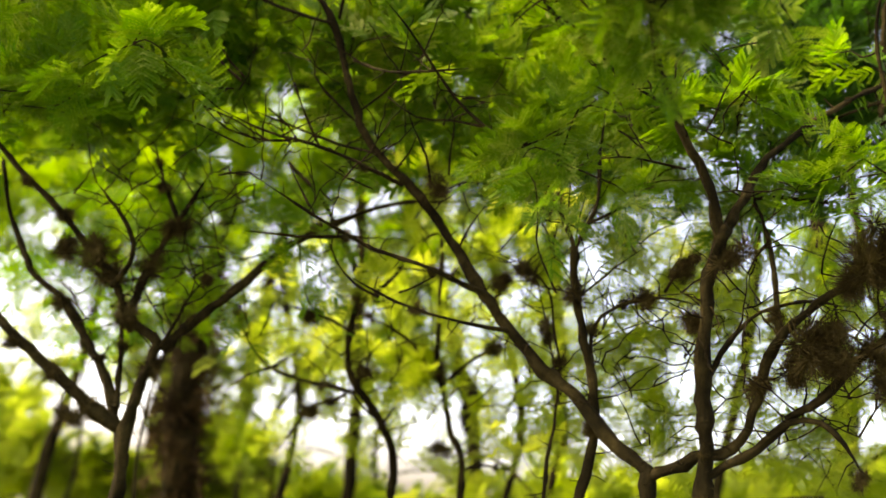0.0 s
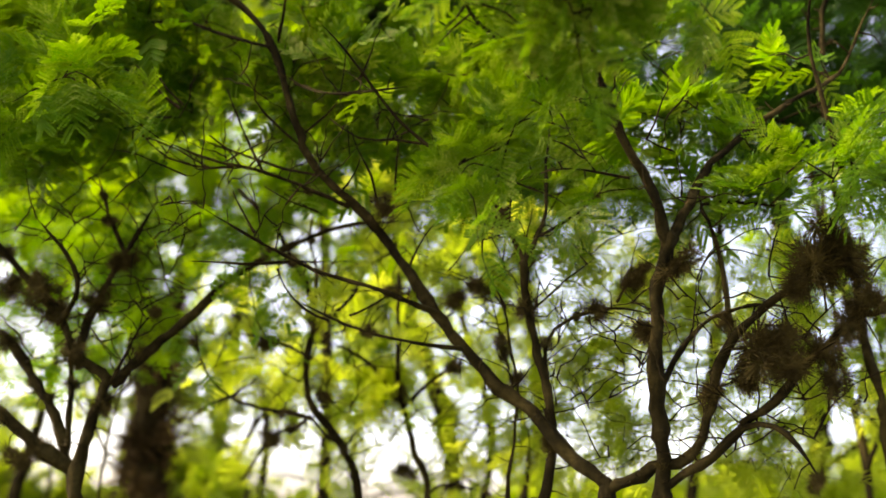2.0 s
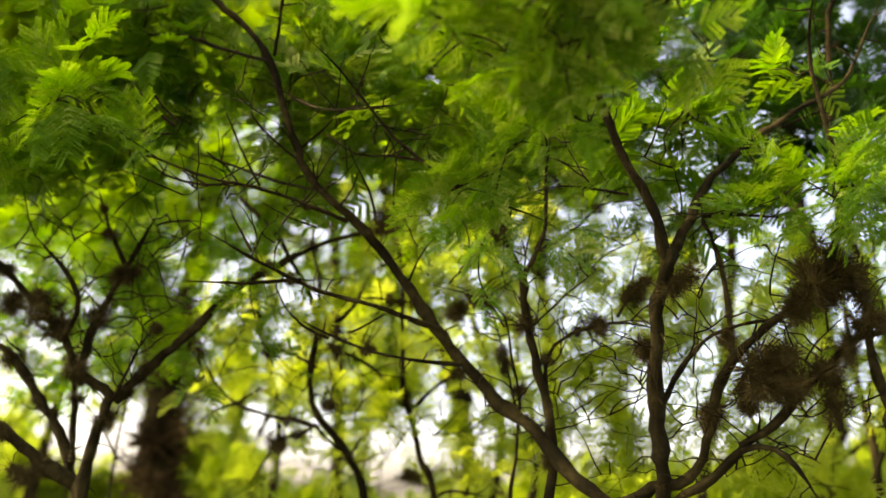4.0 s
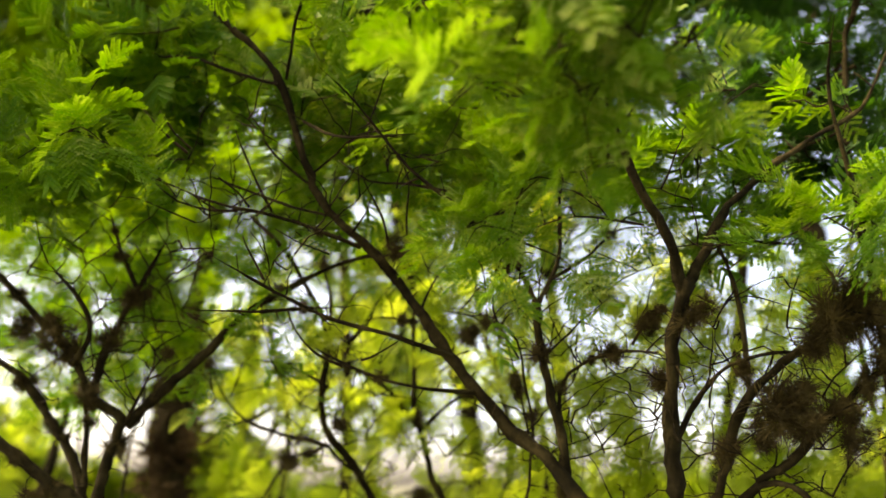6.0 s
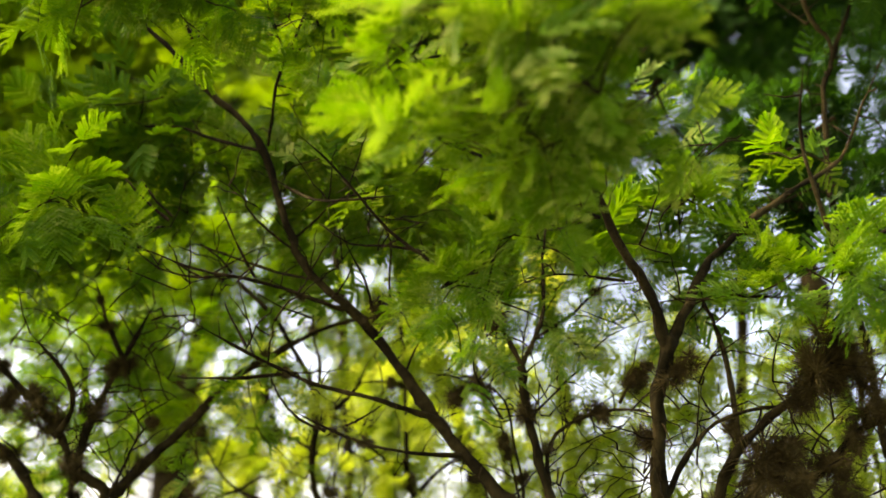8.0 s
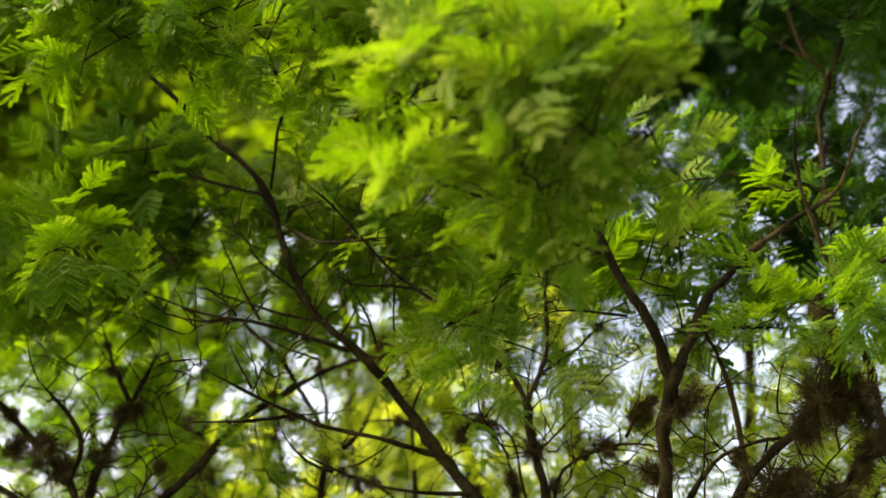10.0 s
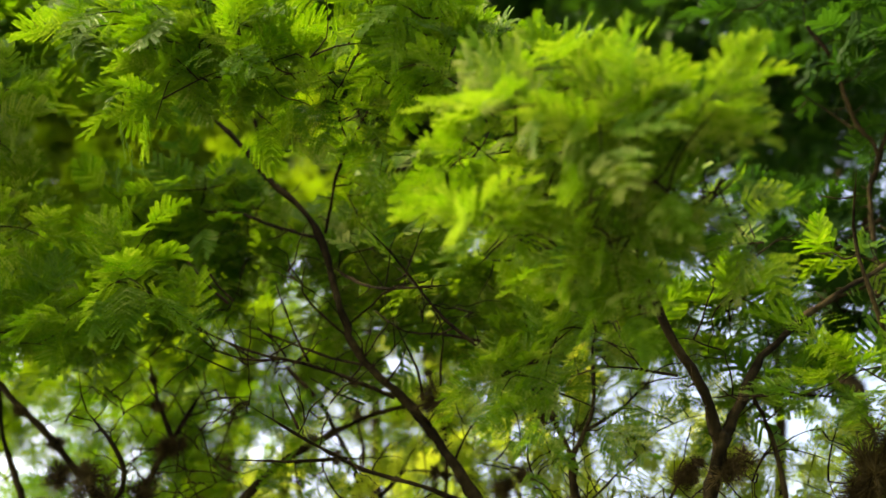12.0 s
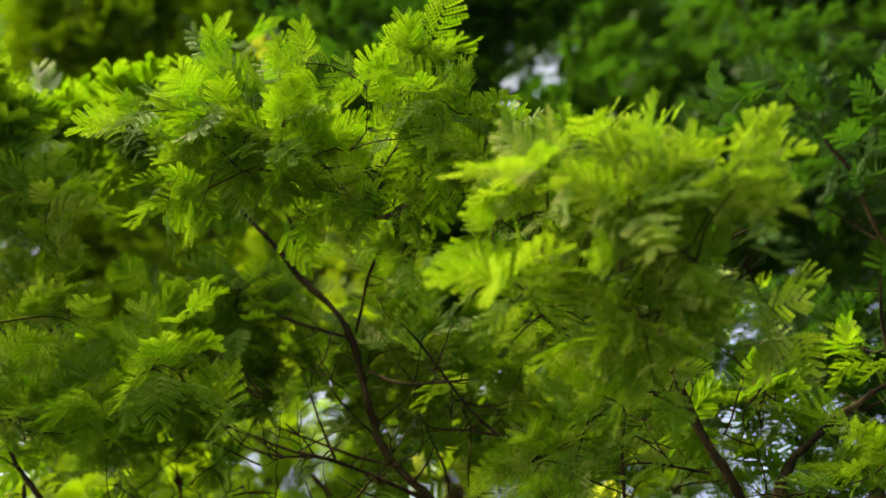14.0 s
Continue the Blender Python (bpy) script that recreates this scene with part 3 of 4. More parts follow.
# ---- left tree ----
left_tree = Tree("acacia_tree", (-1.4, 2.7, 0), "forked tree with mossy dark limbs and a long side branch", group="feathery trees")
limb(left_tree, "trunk", [(-1.40, 2.70, -0.10), (-1.40, 2.68, 0.80), (-1.38, 2.64, 1.55), (-1.35, 2.64, 1.73), (-1.32, 2.64, 1.86), (-1.42, 2.60, 1.94), (-1.47, 2.58, 2.06), (-1.53, 2.55, 2.14), (-1.61, 2.50, 2.23), (-1.71, 2.45, 2.33), (-1.85, 2.4, 2.5), (-1.95, 2.35, 2.7)], 0.030, 0.004, slim=1.15)
# two unseen boughs, added to carry leaves that block the sun
limb(left_tree, "branch", [(-1.92, 2.36, 2.64), (-2.1, 2.3, 2.95), (-2.35, 2.25, 3.3), (-2.5, 2.2, 3.6)], 0.012, 0.004)
limb(left_tree, "branch", [(-2.1, 2.3, 2.95), (-2.0, 2.2, 3.3), (-1.9, 2.1, 3.65)], 0.010, 0.004)
limb(left_tree, "branch", [(-1.32, 2.64, 1.86), (-1.23, 2.66, 1.95), (-1.14, 2.70, 2.04), (-1.01, 2.75, 2.19), (-0.89, 2.80, 2.29), (-0.74, 2.85, 2.38), (-0.61, 2.90, 2.42), (-0.45, 2.95, 2.42)], 0.014, 0.004, slim=1.15)
limb(left_tree, "stem", [(-1.42, 2.70, 0.60), (-1.41, 2.69, 1.00), (-1.42, 2.68, 1.56), (-1.47, 2.68, 1.75), (-1.56, 2.66, 1.87), (-1.64, 2.62, 1.99), (-1.76, 2.60, 2.09), (-1.86, 2.6, 2.25), (-1.92, 2.6, 2.45)], 0.022, 0.005, slim=1.15)
limb(left_tree, "branch", [(-1.40, 2.66, 1.60), (-1.50, 2.60, 1.68), (-1.59, 2.55, 1.76), (-1.69, 2.50, 1.84), (-1.80, 2.48, 1.95), (-1.9, 2.45, 2.1)], 0.018, 0.006, slim=1.15)
limb(left_tree, "branch", [(-1.40, 2.60, 1.92), (-1.41, 2.65, 2.05), (-1.38, 2.70, 2.21), (-1.34, 2.72, 2.32), (-1.28, 2.75, 2.49)], 0.012, 0.004, slim=1.15)
limb(left_tree, "branch", [(-1.36, 2.72, 2.29), (-1.40, 2.70, 2.39), (-1.46, 2.70, 2.53)], 0.007, 0.003, slim=1.15)
limb(left_tree, "branch", [(-1.46, 2.58, 2.03), (-1.37, 2.50, 2.11), (-1.39, 2.45, 2.21), (-1.46, 2.40, 2.30)], 0.009, 0.003, slim=1.15)
limb(left_tree, "branch", [(-1.43, 2.66, 1.69), (-1.49, 2.72, 1.86), (-1.54, 2.80, 2.03)], 0.009, 0.004, slim=1.15)
limb(left_tree, "branch", [(-1.31, 2.64, 1.86), (-1.22, 2.60, 2.01), (-1.17, 2.60, 2.06)], 0.005, 0.002, slim=1.15)
sprays(left_tree, (-1.45, 2.65, 2.95), (0.60, 0.30, 0.30), 46, 6, 0.82, 1)
sprays(left_tree, (-1.75, 2.05, 2.75), (0.35, 0.20, 0.40), 13, 7, 1.0, 0)
sprays(left_tree, (-1.72, 2.00, 3.12), (0.20, 0.15, 0.10), 9, 6, 0.92, 0, reach=0.17)
sprays(left_tree, (-1.50, 2.10, 2.48), (0.20, 0.15, 0.10), 8, 6, 0.92, 0, reach=0.17)
sprays(left_tree, (-1.78, 2.60, 2.52), (0.28, 0.20, 0.22), 12, 7, 0.82, 1)
sprays(left_tree, (-1.10, 2.85, 2.20), (0.40, 0.20, 0.30), 12, 6, 0.7, 4)
sprays(left_tree, (-1.60, 3.20, 2.42), (0.55, 0.20, 0.18), 44, 6, 0.78, 4)
sprays(left_tree, (-1.75, 3.15, 2.15), (0.45, 0.22, 0.35), 24, 6, 0.75, 4)
sprays(left_tree, (-1.35, 2.60, 2.20), (0.35, 0.25, 0.40), 90, 0, thick=0.0025)
sprays(left_tree, (-1.65, 2.85, 2.85), (0.60, 0.25, 0.22), 40, 6, 0.82, 1)
# added leaf masses, out of view or hidden, that shade the foliage below
sprays(left_tree, (-2.35, 2.00, 3.45), (0.50, 0.50, 0.35), 110, 7, 1.2, 1)
sprays(left_tree, (-1.55, 2.55, 3.70), (0.50, 0.35, 0.20), 44, 7, 1.1, 1)
sprays(left_tree, (-2.45, 1.80, 3.60), (0.30, 0.35, 0.20), 40, 7, 1.2, 1)
finish(left_tree, NEAR_LEAF, 100, lambda p: p[1] < 2.3)

# ---- slender tree on the other side ----
slender_tree = Tree("acacia_tree", (0.95, 3.0, 0), "slender straight tree with feathery crown coloured dark as if shaded", group="feathery trees")
limb(slender_tree, "trunk", [(0.95, 3.00, -0.10), (0.95, 2.98, 1.20), (0.83, 2.90, 2.74), (0.88, 2.85, 3.14), (0.82, 2.80, 3.25), (0.77, 2.75, 3.44), (0.71, 2.70, 3.57)], 0.03, 0.008)
limb(slender_tree, "branch", [(0.88, 2.85, 3.13), (0.94, 2.85, 3.27), (1.01, 2.85, 3.43)], 0.014, 0.006)
limb(slender_tree, "branch", [(0.83, 2.90, 2.74), (0.67, 2.90, 2.69), (0.49, 2.90, 2.59)], 0.008, 0.003)
limb(slender_tree, "branch", [(0.86, 2.88, 2.95), (0.72, 2.95, 2.86), (0.64, 3.00, 2.73)], 0.008, 0.004)
limb(slender_tree, "branch", [(0.82, 2.80, 3.25), (0.74, 2.80, 3.31), (0.67, 2.80, 3.38)], 0.007, 0.003)
sprays(slender_tree, (0.60, 2.85, 3.85), (0.25, 0.20, 0.15), 10, 7, 0.82, 1, reach=0.25)
sprays(slender_tree, (1.00, 2.65, 3.45), (0.28, 0.22, 0.25), 34, 7, 0.82, 1, reach=0.25)
sprays(slender_tree, (0.75, 3.15, 2.80), (0.45, 0.20, 0.34), 44, 7, 0.82, 1)
sprays(slender_tree, (1.10, 3.10, 3.00), (0.30, 0.20, 0.35), 26, 7, 0.82, 4)
sprays(slender_tree, (0.48, 3.00, 2.95), (0.22, 0.20, 0.25), 16, 7, 0.82, 4)
# darkened leaf copy: this crown's shade is in the colour
finish(slender_tree, SHADED_LEAF, 80, lambda p: p[1] < 2.9)


# ---- trees behind ----
def back_tree(base, height, crown, label, count, size, level, leaf, radius, gaps=3, bark=None, low=0.35):
    tree = Tree("broad_tree" if radius > 0.1 else "acacia_tree" if height > 2.7 else "feathery_bush", (base[0], base[1], 0), label, "tree" if height > 2.7 else "bush", "trees behind")
    lean = rng.normal(size=2) * 0.05 * height
    top = np.array((base[0] + lean[0], base[1] + lean[1], height))
    trunk = [np.array((base[0], base[1], -0.15))] + [np.array((base[0], base[1], 0.0)) * (1 - u) + top * u + np.r_[rng.normal(size=2) * 0.02 * height, 0] for u in (0.15, 0.35, 0.55, 0.75, 1.0)]
    limb(tree, "trunk", trunk, radius, radius * 0.2, 10, bark, 0.15, 1.0, 1.0)
    for k in range(6):
        u = low + (0.95 - low) * k / 6
        start = np.array((base[0], base[1], 0.0)) * (1 - u) + top * u
        turn = k * 2.4 + rng.uniform(0, 0.8)
        far = np.array((math.cos(turn) * crown[0] * 0.75, math.sin(turn) * crown[1] * 0.75, crown[2] * 0.35 * rng.uniform(0.4, 1.2)))
        limb(tree, "branch", [start, start + far * 0.4 + (0, 0, 0.06 * height), start + far], radius * 0.45 * (1.1 - 0.5 * u), radius * 0.1, 7, bark, 0.12, 1.0, 1.0)
    middle = np.array((top[0], top[1], height * (1 + low) / 2 + crown[2] * 0.15))
    for k in range(gaps):
        shift = rng.normal(size=3) * np.array(crown) * 0.45
        sprays(tree, middle + shift, np.array(crown) * 0.62, count // gaps, 9, size, level, 0.1, 0.8, radius * 0.05)
    finish(tree, leaf, 0)
    return tree


for x, y, h, crown, n, size, label in (
    (-0.2, 4.8, 3.2, (1.1, 0.7, 0.9), 30, 1.1, "low feathery tree with leaves coloured yellow-green as if sunlit"),
    (-0.8, 5.2, 5.2, (1.1, 0.6, 0.8), 80, 1.3, "feathery tree in bright back light"),
    (-2.3, 6.0, 5.6, (1.1, 0.6, 0.9), 70, 1.4, "feathery tree in bright back light"),
    (1.1, 4.3, 3.0, (0.9, 0.7, 0.9), 48, 1.1, "feathery tree with airy green crown"),
    (-3.3, 8.6, 4.4, (1.3, 0.9, 1.2), 46, 2.0, "young feathery tree with leaves coloured as sunlit"),
    (-5.6, 9.4, 4.6, (1.5, 1.0, 1.3), 60, 2.2, "young feathery tree with leaves coloured as sunlit"),
    (-1.9, 8.0, 5.2, (1.0, 0.8, 1.0), 40, 2.0, "young feathery tree with leaves coloured as sunlit"),
    (2.6, 7.5, 4.4, (1.5, 1.0, 1.3), 80, 2.2, "young feathery tree with leaves coloured as sunlit"),
):
    back_tree((x, y), h, crown, label, n, size, 2 if y < 7 else 3, FAR_LEAF if y < 7 and h > 5 else SUNLIT_LEAF, 0.03)

for x, y, h, crown, n, size, label in (
    (-4.4, 6.4, 2.3, (0.8, 0.5, 0.6), 26, 1.5, "tall feathery bush with leaves coloured as sunlit"),
    (1.0, 5.2, 2.0, (0.9, 0.5, 0.5), 22, 1.2, "low feathery bush with bright leaves"),
    (-0.9, 6.2, 1.9, (0.7, 0.5, 0.40), 30, 1.2, "low feathery bush with bright leaves"),
    (-2.6, 7.4, 1.9, (0.9, 0.5, 0.4), 30, 1.4, "low feathery bush with bright leaves"),
    (0.3, 8.0, 1.9, (1.6, 0.8, 0.40), 90, 2.0, "broad low bush in sunlight"),
    (-2.2, 9.5, 1.9, (1.6, 0.8, 0.40), 90, 2.2, "broad low bush in sunlight"),
    (1.9, 5.8, 2.0, (0.9, 0.5, 0.5), 26, 1.3, "low feathery bush with bright leaves"),
    (-7.0, 10.5, 1.9, (1.3, 0.8, 0.5), 90, 2.6, "broad low bush in sunlight"),
    (-4.6, 11.0, 2.1, (1.3, 0.8, 0.5), 90, 2.6, "broad low bush in sunlight"),
    (2.8, 9.0, 2.1, (1.3, 0.8, 0.5), 90, 2.6, "broad low bush in sunlight"),
    (-9.5, 12.5, 2.6, (1.5, 0.8, 0.8), 90, 2.8, "broad low bush in sunlight"),
):
    # bushes take the lit leaf copy, sunlight put into the colour
    back_tree((x, y), h, crown, label, n, size, 2 if y < 7 else 3, SUNLIT_LEAF, 0.03, low=0.5)

BOUGHS = (
    (0.8, 6.3, 8.0, (1.7, 1.0, 2.4), 150, 2.4, "tall feathery tree with dense crown"),
    (-1.8, 6.6, 8.4, (1.8, 1.0, 2.4), 150, 2.4, "tall feathery tree with layered boughs"),
    (-9.0, 10.0, 13.0, (3.0, 2.0, 4.6), 150, 5.0, "tall broad tree with dark trunk and yellow-green crown"),
    (-5.4, 11.0, 15.0, (2.8, 2.0, 5.2), 150, 5.0, "tall broad tree with a gappy crown"),
    (-1.7, 12.0, 16.5, (3.0, 2.0, 5.6), 160, 5.0, "tall broad tree with leafy crown"),
    (1.8, 10.5, 15.0, (3.0, 2.0, 5.2), 160, 5.0, "tall broad tree with crown coloured dark as if shaded"),
    (5.2, 9.5, 13.0, (2.6, 2.0, 4.6), 130, 5.0, "tall broad tree with heavy shade in its leaf colour"),
)
TALL = (
    (-11.5, 15.0, 20.0, (4.2, 2.4, 7.0), 120, 9.0, "very tall dark tree closing the view"),
    (-6.5, 16.5, 22.0, (4.2, 2.4, 7.5), 120, 9.0, "very tall dark tree closing the view"),
    (-1.0, 16.0, 23.0, (4.2, 2.4, 8.0), 120, 9.0, "very tall dark tree closing the view"),
    (4.5, 15.5, 21.0, (4.2, 2.4, 7.5), 110, 9.0, "very tall dark tree closing the view"),
    (-9.0, 7.6, 12.0, (2.4, 1.6, 4.2), 130, 4.6, "tall broad tree with leafy boughs"),
    (-7.0, 9.2, 14.5, (2.6, 1.8, 4.6), 150, 4.8, "tall broad tree with leafy boughs"),
    (-4.4, 7.4, 8.6, (1.8, 1.0, 2.4), 130, 2.6, "tall feathery tree with layered boughs"),
    (-6.2, 13.0, 18.5, (3.0, 2.0, 4.6), 110, 5.0, "tall broad tree with leafy boughs"),
)
# the tree at x -5.4 gets the lit leaf copy to brighten its crown
for x, y, h, crown, n, size, label in BOUGHS + TALL:
    # right-hand and tallest trees take the leaf with shade in its colour
    back_tree((x, y), h, crown, label, int(n * 2), size * 0.8, 3, SUNLIT_LEAF if x == -5.4 else SHADED_LEAF if x > -2 or h > 18 else FAR_LEAF, 0.05 if y < 7.5 else 0.14, low=0.5 if h < 9 else 0.4)

# ---- mossy trunk ----
mossy_tree = Tree("mossy_tree", (-2.32, 5.0, 0), "thick trunk wrapped in shaggy brown moss", group="trees behind")
MOSSY = [(-2.34, 5.0, -0.1), (-2.33, 5.0, 0.6), (-2.31, 5.0, 1.4), (-2.32, 5.0, 2.0), (-2.31, 5.0, 2.35)]
limb(mossy_tree, "trunk", MOSSY, 0.095, 0.075, 12, None, 0.06, 1.0, 1.0)
limb(mossy_tree, "branch", [(-2.30, 5.0, 2.28), (-2.27, 5.0, 2.55), (-2.21, 5.0, 2.86), (-2.16, 5.0, 3.2), (-2.10, 5.0, 3.9)], 0.055, 0.012, 10, None, 0.06, 1.0, 1.0)
limb(mossy_tree, "branch", [(-2.33, 5.0, 2.25), (-2.46, 4.95, 2.5), (-2.52, 4.9, 2.9), (-2.55, 4.9, 3.4)], 0.045, 0.012, 10, None, 0.06, 1.0, 1.0)


def blades(count, r0, r1, width, seed, squash=1.0):
    """Thin curved blades that spring from a small ball in all directions."""
    r = np.random.default_rng(seed)
    verts, quads, tris = [], [], []
    for _ in range(count):
        way = unit(r.normal(size=3) * (1, 1, squash))
        side = unit(np.cross(way, r.normal(size=3)))
        curl = unit(np.cross(way, side)) * r.uniform(-0.8, 0.8)
        long = r1 * r.uniform(0.6, 1.1)
        at = len(verts)
        for u, w in ((0.0, 1.0), (0.5, 0.8)):
            p = way * (r0 * 0.6 + (long - r0 * 0.6) * u) + curl * long * u * u
            verts += [p - side * width * w, p + side * width * w]
        verts.append(way * long + curl * long)
        quads.append((at, at + 1, at + 3, at + 2))
        tris.append((at + 2, at + 3, at + 4))
    return np.array(verts), np.array(quads), np.array(tris)


shag = []
line = spline(MOSSY + [(-2.27, 5.0, 2.6)], 0.05)
for p in line[(line[:, 2] > 1.0) & (line[:, 2] < 2.9)]:
    for _ in range(4):
        v, q, t = blades(34, 0.05, 0.19, 0.0045, int(rng.integers(1e6)))
        shag.append((v * rng.uniform(0.7, 1.15) + p + rng.normal(size=3) * (0.06, 0.06, 0.04), q, t))
v, q, t = gathered(shag)
part("shaggy_moss", mesh_of("shaggy_moss", v, [q, t], SHAG), mossy_tree.root, "shaggy brown hanging moss", "stuff")
sprays(mossy_tree, (-2.5, 5.0, 3.30), (1.1, 0.6, 0.45), 90, 8, 1.3, 2, 0.1, 0.6, 0.004)
finish(mossy_tree, FAR_LEAF, 0)


# ---- air plants on the branches ----
def ball_meshes(seed):
    """A ragged tuft: several small rosettes of thin blades round a lumpy core."""
    r = np.random.default_rng(seed)
    tufts = []
    for k in range(9):
        v, q, t = blades(100, 0.012, 0.058 * r.uniform(0.6, 1.4), 0.0012, seed * 10 + k)
        tufts.append((v + unit(r.normal(size=3)) * r.uniform(0.01, 0.06) * (1.0, 1.0, 0.7), q, t))
    v, q, t = gathered(tufts)
    leaves = mesh_of("tuft", v, [q, t], MOSS)
    bm = bmesh.new()
    bmesh.ops.create_icosphere(bm, subdivisions=3, radius=0.020)
    for w in bm.verts:
        w.co *= 1 + 0.5 * noise.noise(w.co * 45 + Vector((seed * 3.1, 0, 0)))
    core = bpy.data.meshes.new("core")
    bm.to_mesh(core)
    bm.free()
    core.materials.append(MOSS)
    return core, leaves


BALLS = [ball_meshes(s) for s in (1, 2, 3, 4, 5)]


def air_plant(n, at, r):
    core, leaves = BALLS[n % 5]
    ball = tagged(new("ball_moss"), "spiky grey-brown ball of air plant on a branch", "air plant", "air plants")
    ball.matrix_world = pose(*at, *rng.uniform(0, 360, 3)) @ Matrix.Diagonal((r / 0.09, r / 0.09, r / 0.09 * rng.uniform(0.75, 1.0), 1))
    for name, me in (("core", core), ("tuft", leaves)):
        ob = new(name, me)
        ob.parent = ball



# place and radius of each
FORK_PLANTS = (
    (0.31, 2.38, 2.10, 0.074),
    (0.61, 2.25, 2.07, 0.120),
    (0.69, 2.27, 2.07, 0.085),
    (0.49, 2.30, 1.86, 0.108),
    (0.55, 2.28, 1.83, 0.078),
    (0.63, 2.30, 1.79, 0.057),
    (0.23, 2.45, 1.95, 0.061),
    (0.22, 2.60, 2.13, 0.052),
    (0.11, 2.62, 2.04, 0.056),
    (-0.08, 2.55, 2.03, 0.054),
    (-0.24, 2.75, 2.15, 0.062),
    (-0.14, 2.45, 2.26, 0.052),
)
MIDDLE_PLANTS = (
    (-1.08, 3.30, 2.10, 0.066),
    (-1.14, 3.60, 1.78, 0.068),
    (-0.85, 3.28, 1.89, 0.045),
    (-0.61, 3.55, 1.66, 0.058),
    (-0.41, 3.45, 2.03, 0.060),
    (-0.86, 3.18, 2.14, 0.052),
    (-0.62, 3.50, 1.93, 0.048),
    (-0.03, 2.60, 1.69, 0.045),
    (-1.49, 2.52, 2.13, 0.079),
    (-1.33, 2.70, 2.26, 0.054),
    (-1.53, 2.58, 1.64, 0.073),
    (0.43, 2.48, 1.97, 0.046),
    (0.57, 2.30, 1.57, 0.040),
    (-0.47, 2.53, 2.33, 0.054),
    (-0.33, 2.90, 2.15, 0.062),
    (0.62, 2.30, 2.06, 0.072),
    (-1.61, 2.55, 2.14, 0.064),
)
LIMB_PLANTS = (
    (0.56, 2.24, 2.02, 0.07), (0.65, 2.26, 2.12, 0.08), (0.72, 2.28, 1.98, 0.07), (0.44, 2.31, 1.80, 0.06),
    (0.53, 2.29, 1.90, 0.07), (0.60, 2.28, 1.86, 0.07), (0.67, 2.30, 1.92, 0.06), (0.36, 2.34, 1.78, 0.06),
    (-1.42, 2.60, 1.95, 0.07), (-1.47, 2.58, 2.07, 0.07), (-1.36, 2.71, 2.26, 0.06), (-1.40, 2.66, 2.12, 0.06), (-1.33, 2.65, 1.80, 0.06),
    (-1.50, 2.60, 1.68, 0.050), (-1.59, 2.55, 1.76, 0.045), (-1.69, 2.50, 1.84, 0.045), (-1.64, 2.62, 1.99, 0.050), (-1.23, 2.66, 1.95, 0.035), (-1.61, 2.50, 2.23, 0.050),
)
for n, (x, y, z, r) in enumerate(FORK_PLANTS + MIDDLE_PLANTS + LIMB_PLANTS):
    air_plant(n, (x, y, z), r)

# small ones strung along the limbs
for tree, count, low, high in ((right_tree, 22, 1.55, 2.5), (center_tree, 16, 1.55, 2.5), (middle_tree, 16, 1.6, 2.6), (left_tree, 18, 1.55, 2.5)):
    for n in range(count):
        line, radii = tree.lines[int(rng.integers(len(tree.lines)))]
        k = int(rng.integers(len(line)))
        if low < line[k][2] < high:
            out = unit(rng.normal(size=3))
            air_plant(n, line[k] + out * radii[k] * 0.8, float(rng.uniform(0.022, 0.042)))

# ---- sapling behind the forked tree ----
sapling = Tree("acacia_tree", (-1.95, 3.9, 0), "thin feathery sapling with light green leaves", group="feathery trees")
limb(sapling, "trunk", [(-1.95, 3.90, -0.10), (-1.93, 3.90, 0.9), (-1.98, 3.88, 1.6), (-1.90, 3.85, 2.1), (-1.96, 3.85, 2.6), (-1.90, 3.85, 3.0)], 0.016, 0.004)
limb(sapling, "branch", [(-1.95, 3.89, 1.75), (-2.15, 3.85, 2.00), (-2.40, 3.80, 2.20)], 0.008, 0.003)
limb(sapling, "branch", [(-1.91, 3.86, 2.0), (-1.70, 3.85, 2.25), (-1.50, 3.80, 2.40)], 0.008, 0.003)
sprays(sapling, (-2.00, 3.85, 2.45), (0.70, 0.20, 0.38), 60, 6, 0.8, 4)
sprays(sapling, (-2.63, 3.75, 2.65), (0.32, 0.18, 0.24), 34, 6, 0.8, 4)
sprays(sapling, (-1.75, 3.75, 2.30), (0.75, 0.20, 0.45), 50, 0, thick=0.0025)
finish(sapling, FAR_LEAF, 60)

# ---- sapling behind the air plants ----
young_tree = Tree("acacia_tree", (1.20, 3.7, 0), "thin feathery sapling with airy green leaves", group="feathery trees")
limb(young_tree, "trunk", [(1.20, 3.70, -0.10), (1.18, 3.70, 0.9), (1.22, 3.68, 1.5), (1.14, 3.66, 2.0), (1.10, 3.64, 2.4), (1.12, 3.62, 2.75)], 0.016, 0.004)
limb(young_tree, "branch", [(1.20, 3.69, 1.65), (0.98, 3.66, 1.95), (0.75, 3.62, 2.15)], 0.008, 0.003)
limb(young_tree, "branch", [(1.12, 3.65, 2.2), (0.92, 3.62, 2.40), (0.72, 3.60, 2.50)], 0.007, 0.003)
sprays(young_tree, (0.95, 3.64, 2.30), (0.45, 0.18, 0.42), 44, 6, 0.8, 4)
finish(young_tree, FAR_LEAF, 60)

# ---- bare side twigs of the long branch ----
def bare_twig(points, thick):
    limb(right_tree, "twig", points, thick, 0.0018, 6, TWIG_BARK, 0.05, 2.0, 1.0)


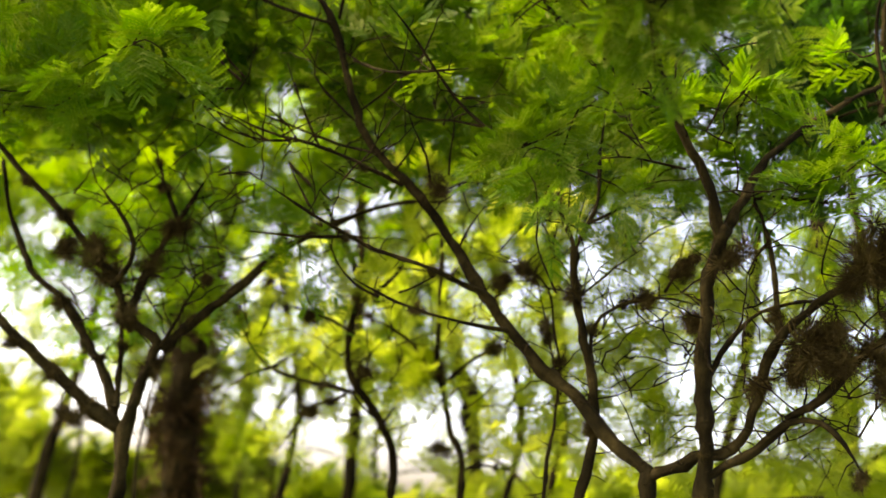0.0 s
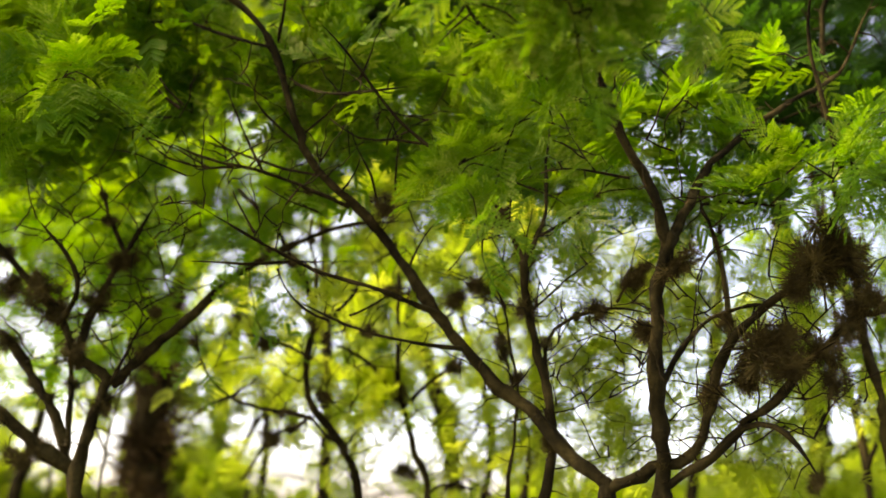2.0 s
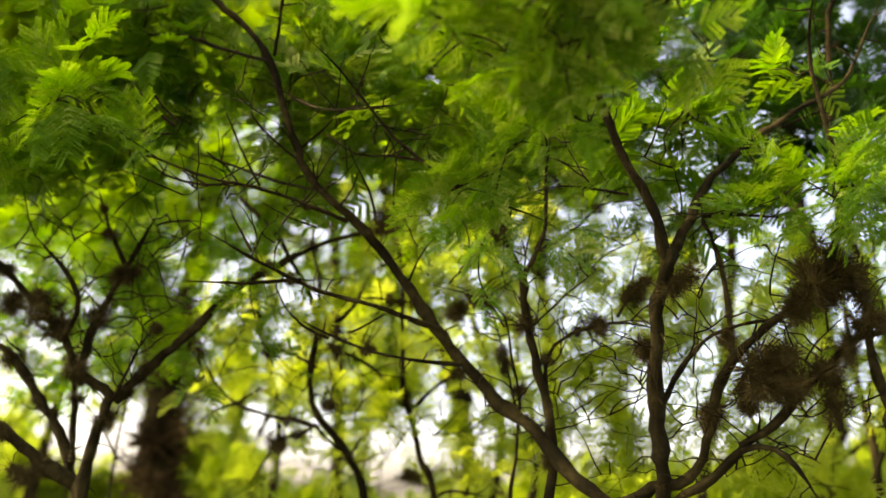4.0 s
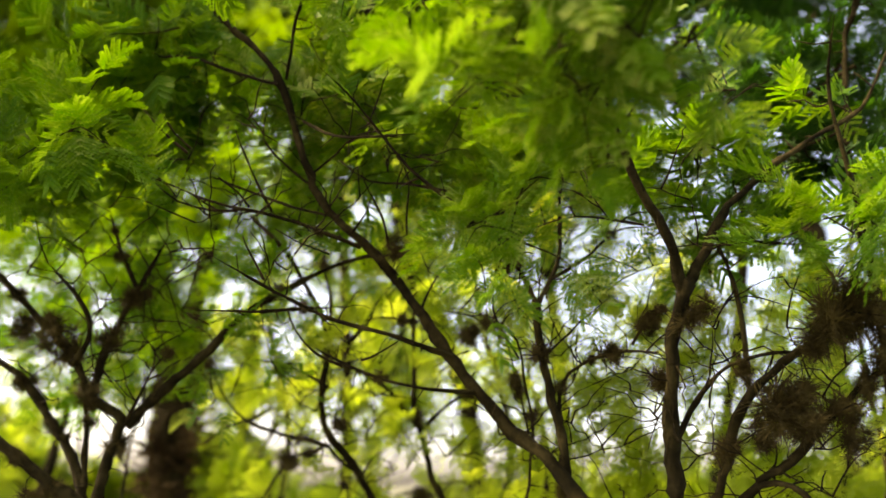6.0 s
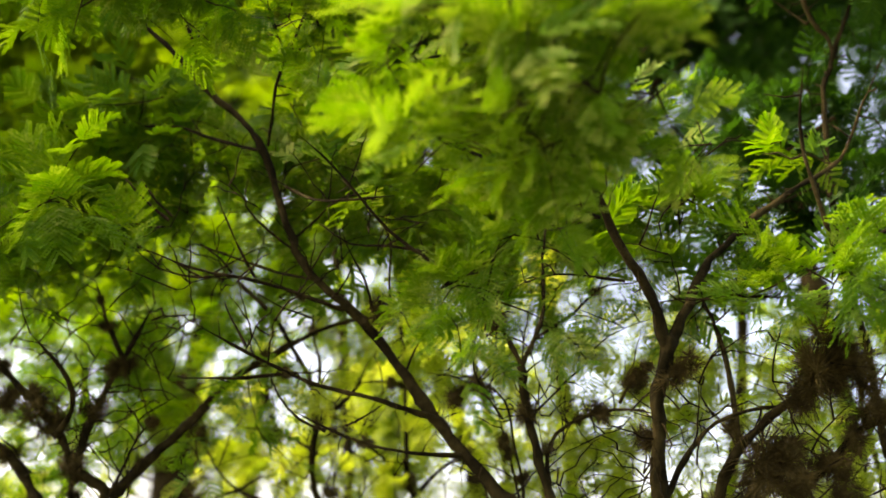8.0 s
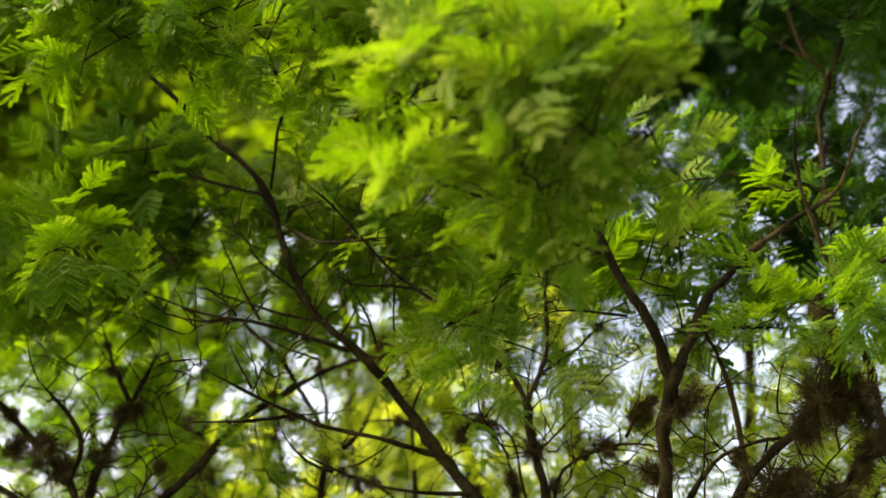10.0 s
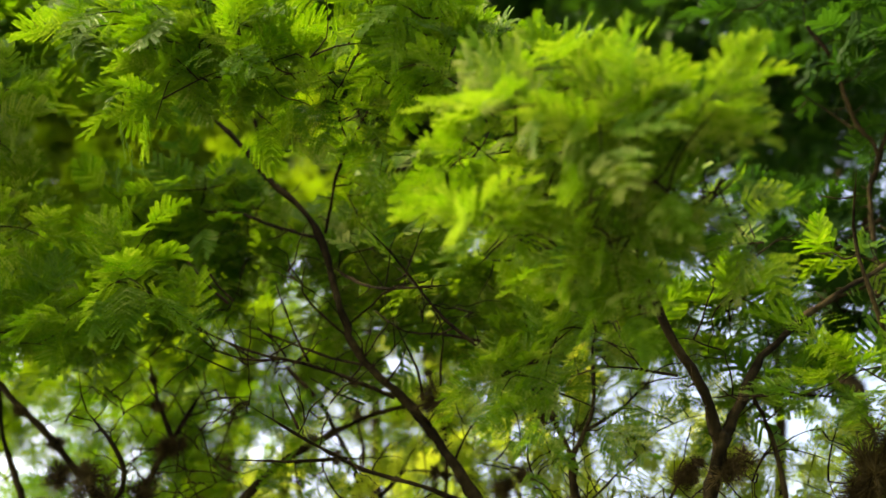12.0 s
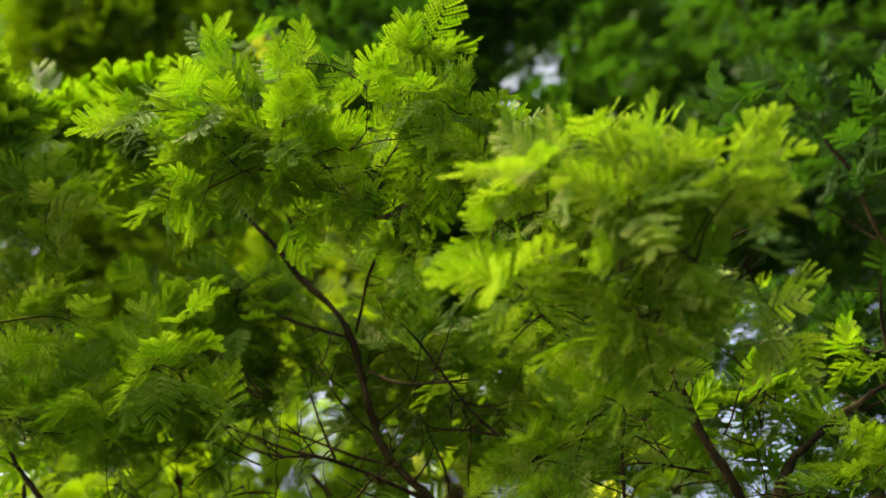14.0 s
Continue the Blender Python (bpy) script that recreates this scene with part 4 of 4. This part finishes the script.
bare_twig([(-0.82, 2.46, 2.44), (-0.85, 2.42, 2.51), (-0.88, 2.40, 2.58), (-0.91, 2.38, 2.66)], 0.0045)
bare_twig([(-0.88, 2.44, 2.45), (-0.91, 2.42, 2.49), (-0.96, 2.40, 2.53)], 0.004)
bare_twig([(-0.89, 2.42, 2.44), (-0.96, 2.40, 2.43), (-1.07, 2.38, 2.46), (-1.14, 2.35, 2.52)], 0.0045)
bare_twig([(-0.95, 2.40, 2.43), (-1.05, 2.40, 2.49), (-1.16, 2.40, 2.54)], 0.0035)
bare_twig([(-0.73, 2.50, 2.53), (-0.78, 2.45, 2.57), (-0.84, 2.42, 2.64), (-0.83, 2.40, 2.71)], 0.004)
bare_twig([(-0.50, 2.55, 2.34), (-0.51, 2.50, 2.42), (-0.55, 2.48, 2.50), (-0.56, 2.45, 2.54)], 0.0045)
bare_twig([(-0.45, 2.55, 2.38), (-0.44, 2.50, 2.45), (-0.43, 2.48, 2.52), (-0.46, 2.45, 2.58)], 0.004)
bare_twig([(-0.72, 2.50, 2.56), (-0.64, 2.46, 2.60), (-0.56, 2.42, 2.64), (-0.44, 2.38, 2.63)], 0.0045)
bare_twig([(-0.30, 2.35, 2.44), (-0.42, 2.36, 2.47), (-0.52, 2.38, 2.49), (-0.61, 2.40, 2.56)], 0.004)
bare_twig([(-0.61, 2.52, 2.38), (-0.56, 2.50, 2.43), (-0.54, 2.48, 2.47)], 0.0032)
bare_twig([(-0.66, 2.50, 2.32), (-0.74, 2.48, 2.35), (-0.81, 2.46, 2.39)], 0.0035)
bare_twig([(-1.01, 2.30, 2.57), (-1.07, 2.28, 2.62), (-1.13, 2.26, 2.69)], 0.0045)
bare_twig([(-1.00, 2.30, 2.58), (-1.04, 2.28, 2.62), (-1.08, 2.26, 2.68)], 0.004)
bare_twig([(-0.79, 2.35, 2.22), (-0.84, 2.36, 2.30), (-0.87, 2.38, 2.35)], 0.0035)
bare_twig([(-0.42, 2.60, 2.16), (-0.39, 2.58, 2.23), (-0.34, 2.56, 2.29)], 0.0035)
bare_twig([(-0.62, 2.52, 2.01), (-0.69, 2.50, 2.04), (-0.74, 2.48, 2.10), (-0.76, 2.46, 2.15)], 0.0045)
bare_twig([(-0.56, 2.50, 2.02), (-0.51, 2.50, 2.04), (-0.46, 2.50, 2.07)], 0.0035)
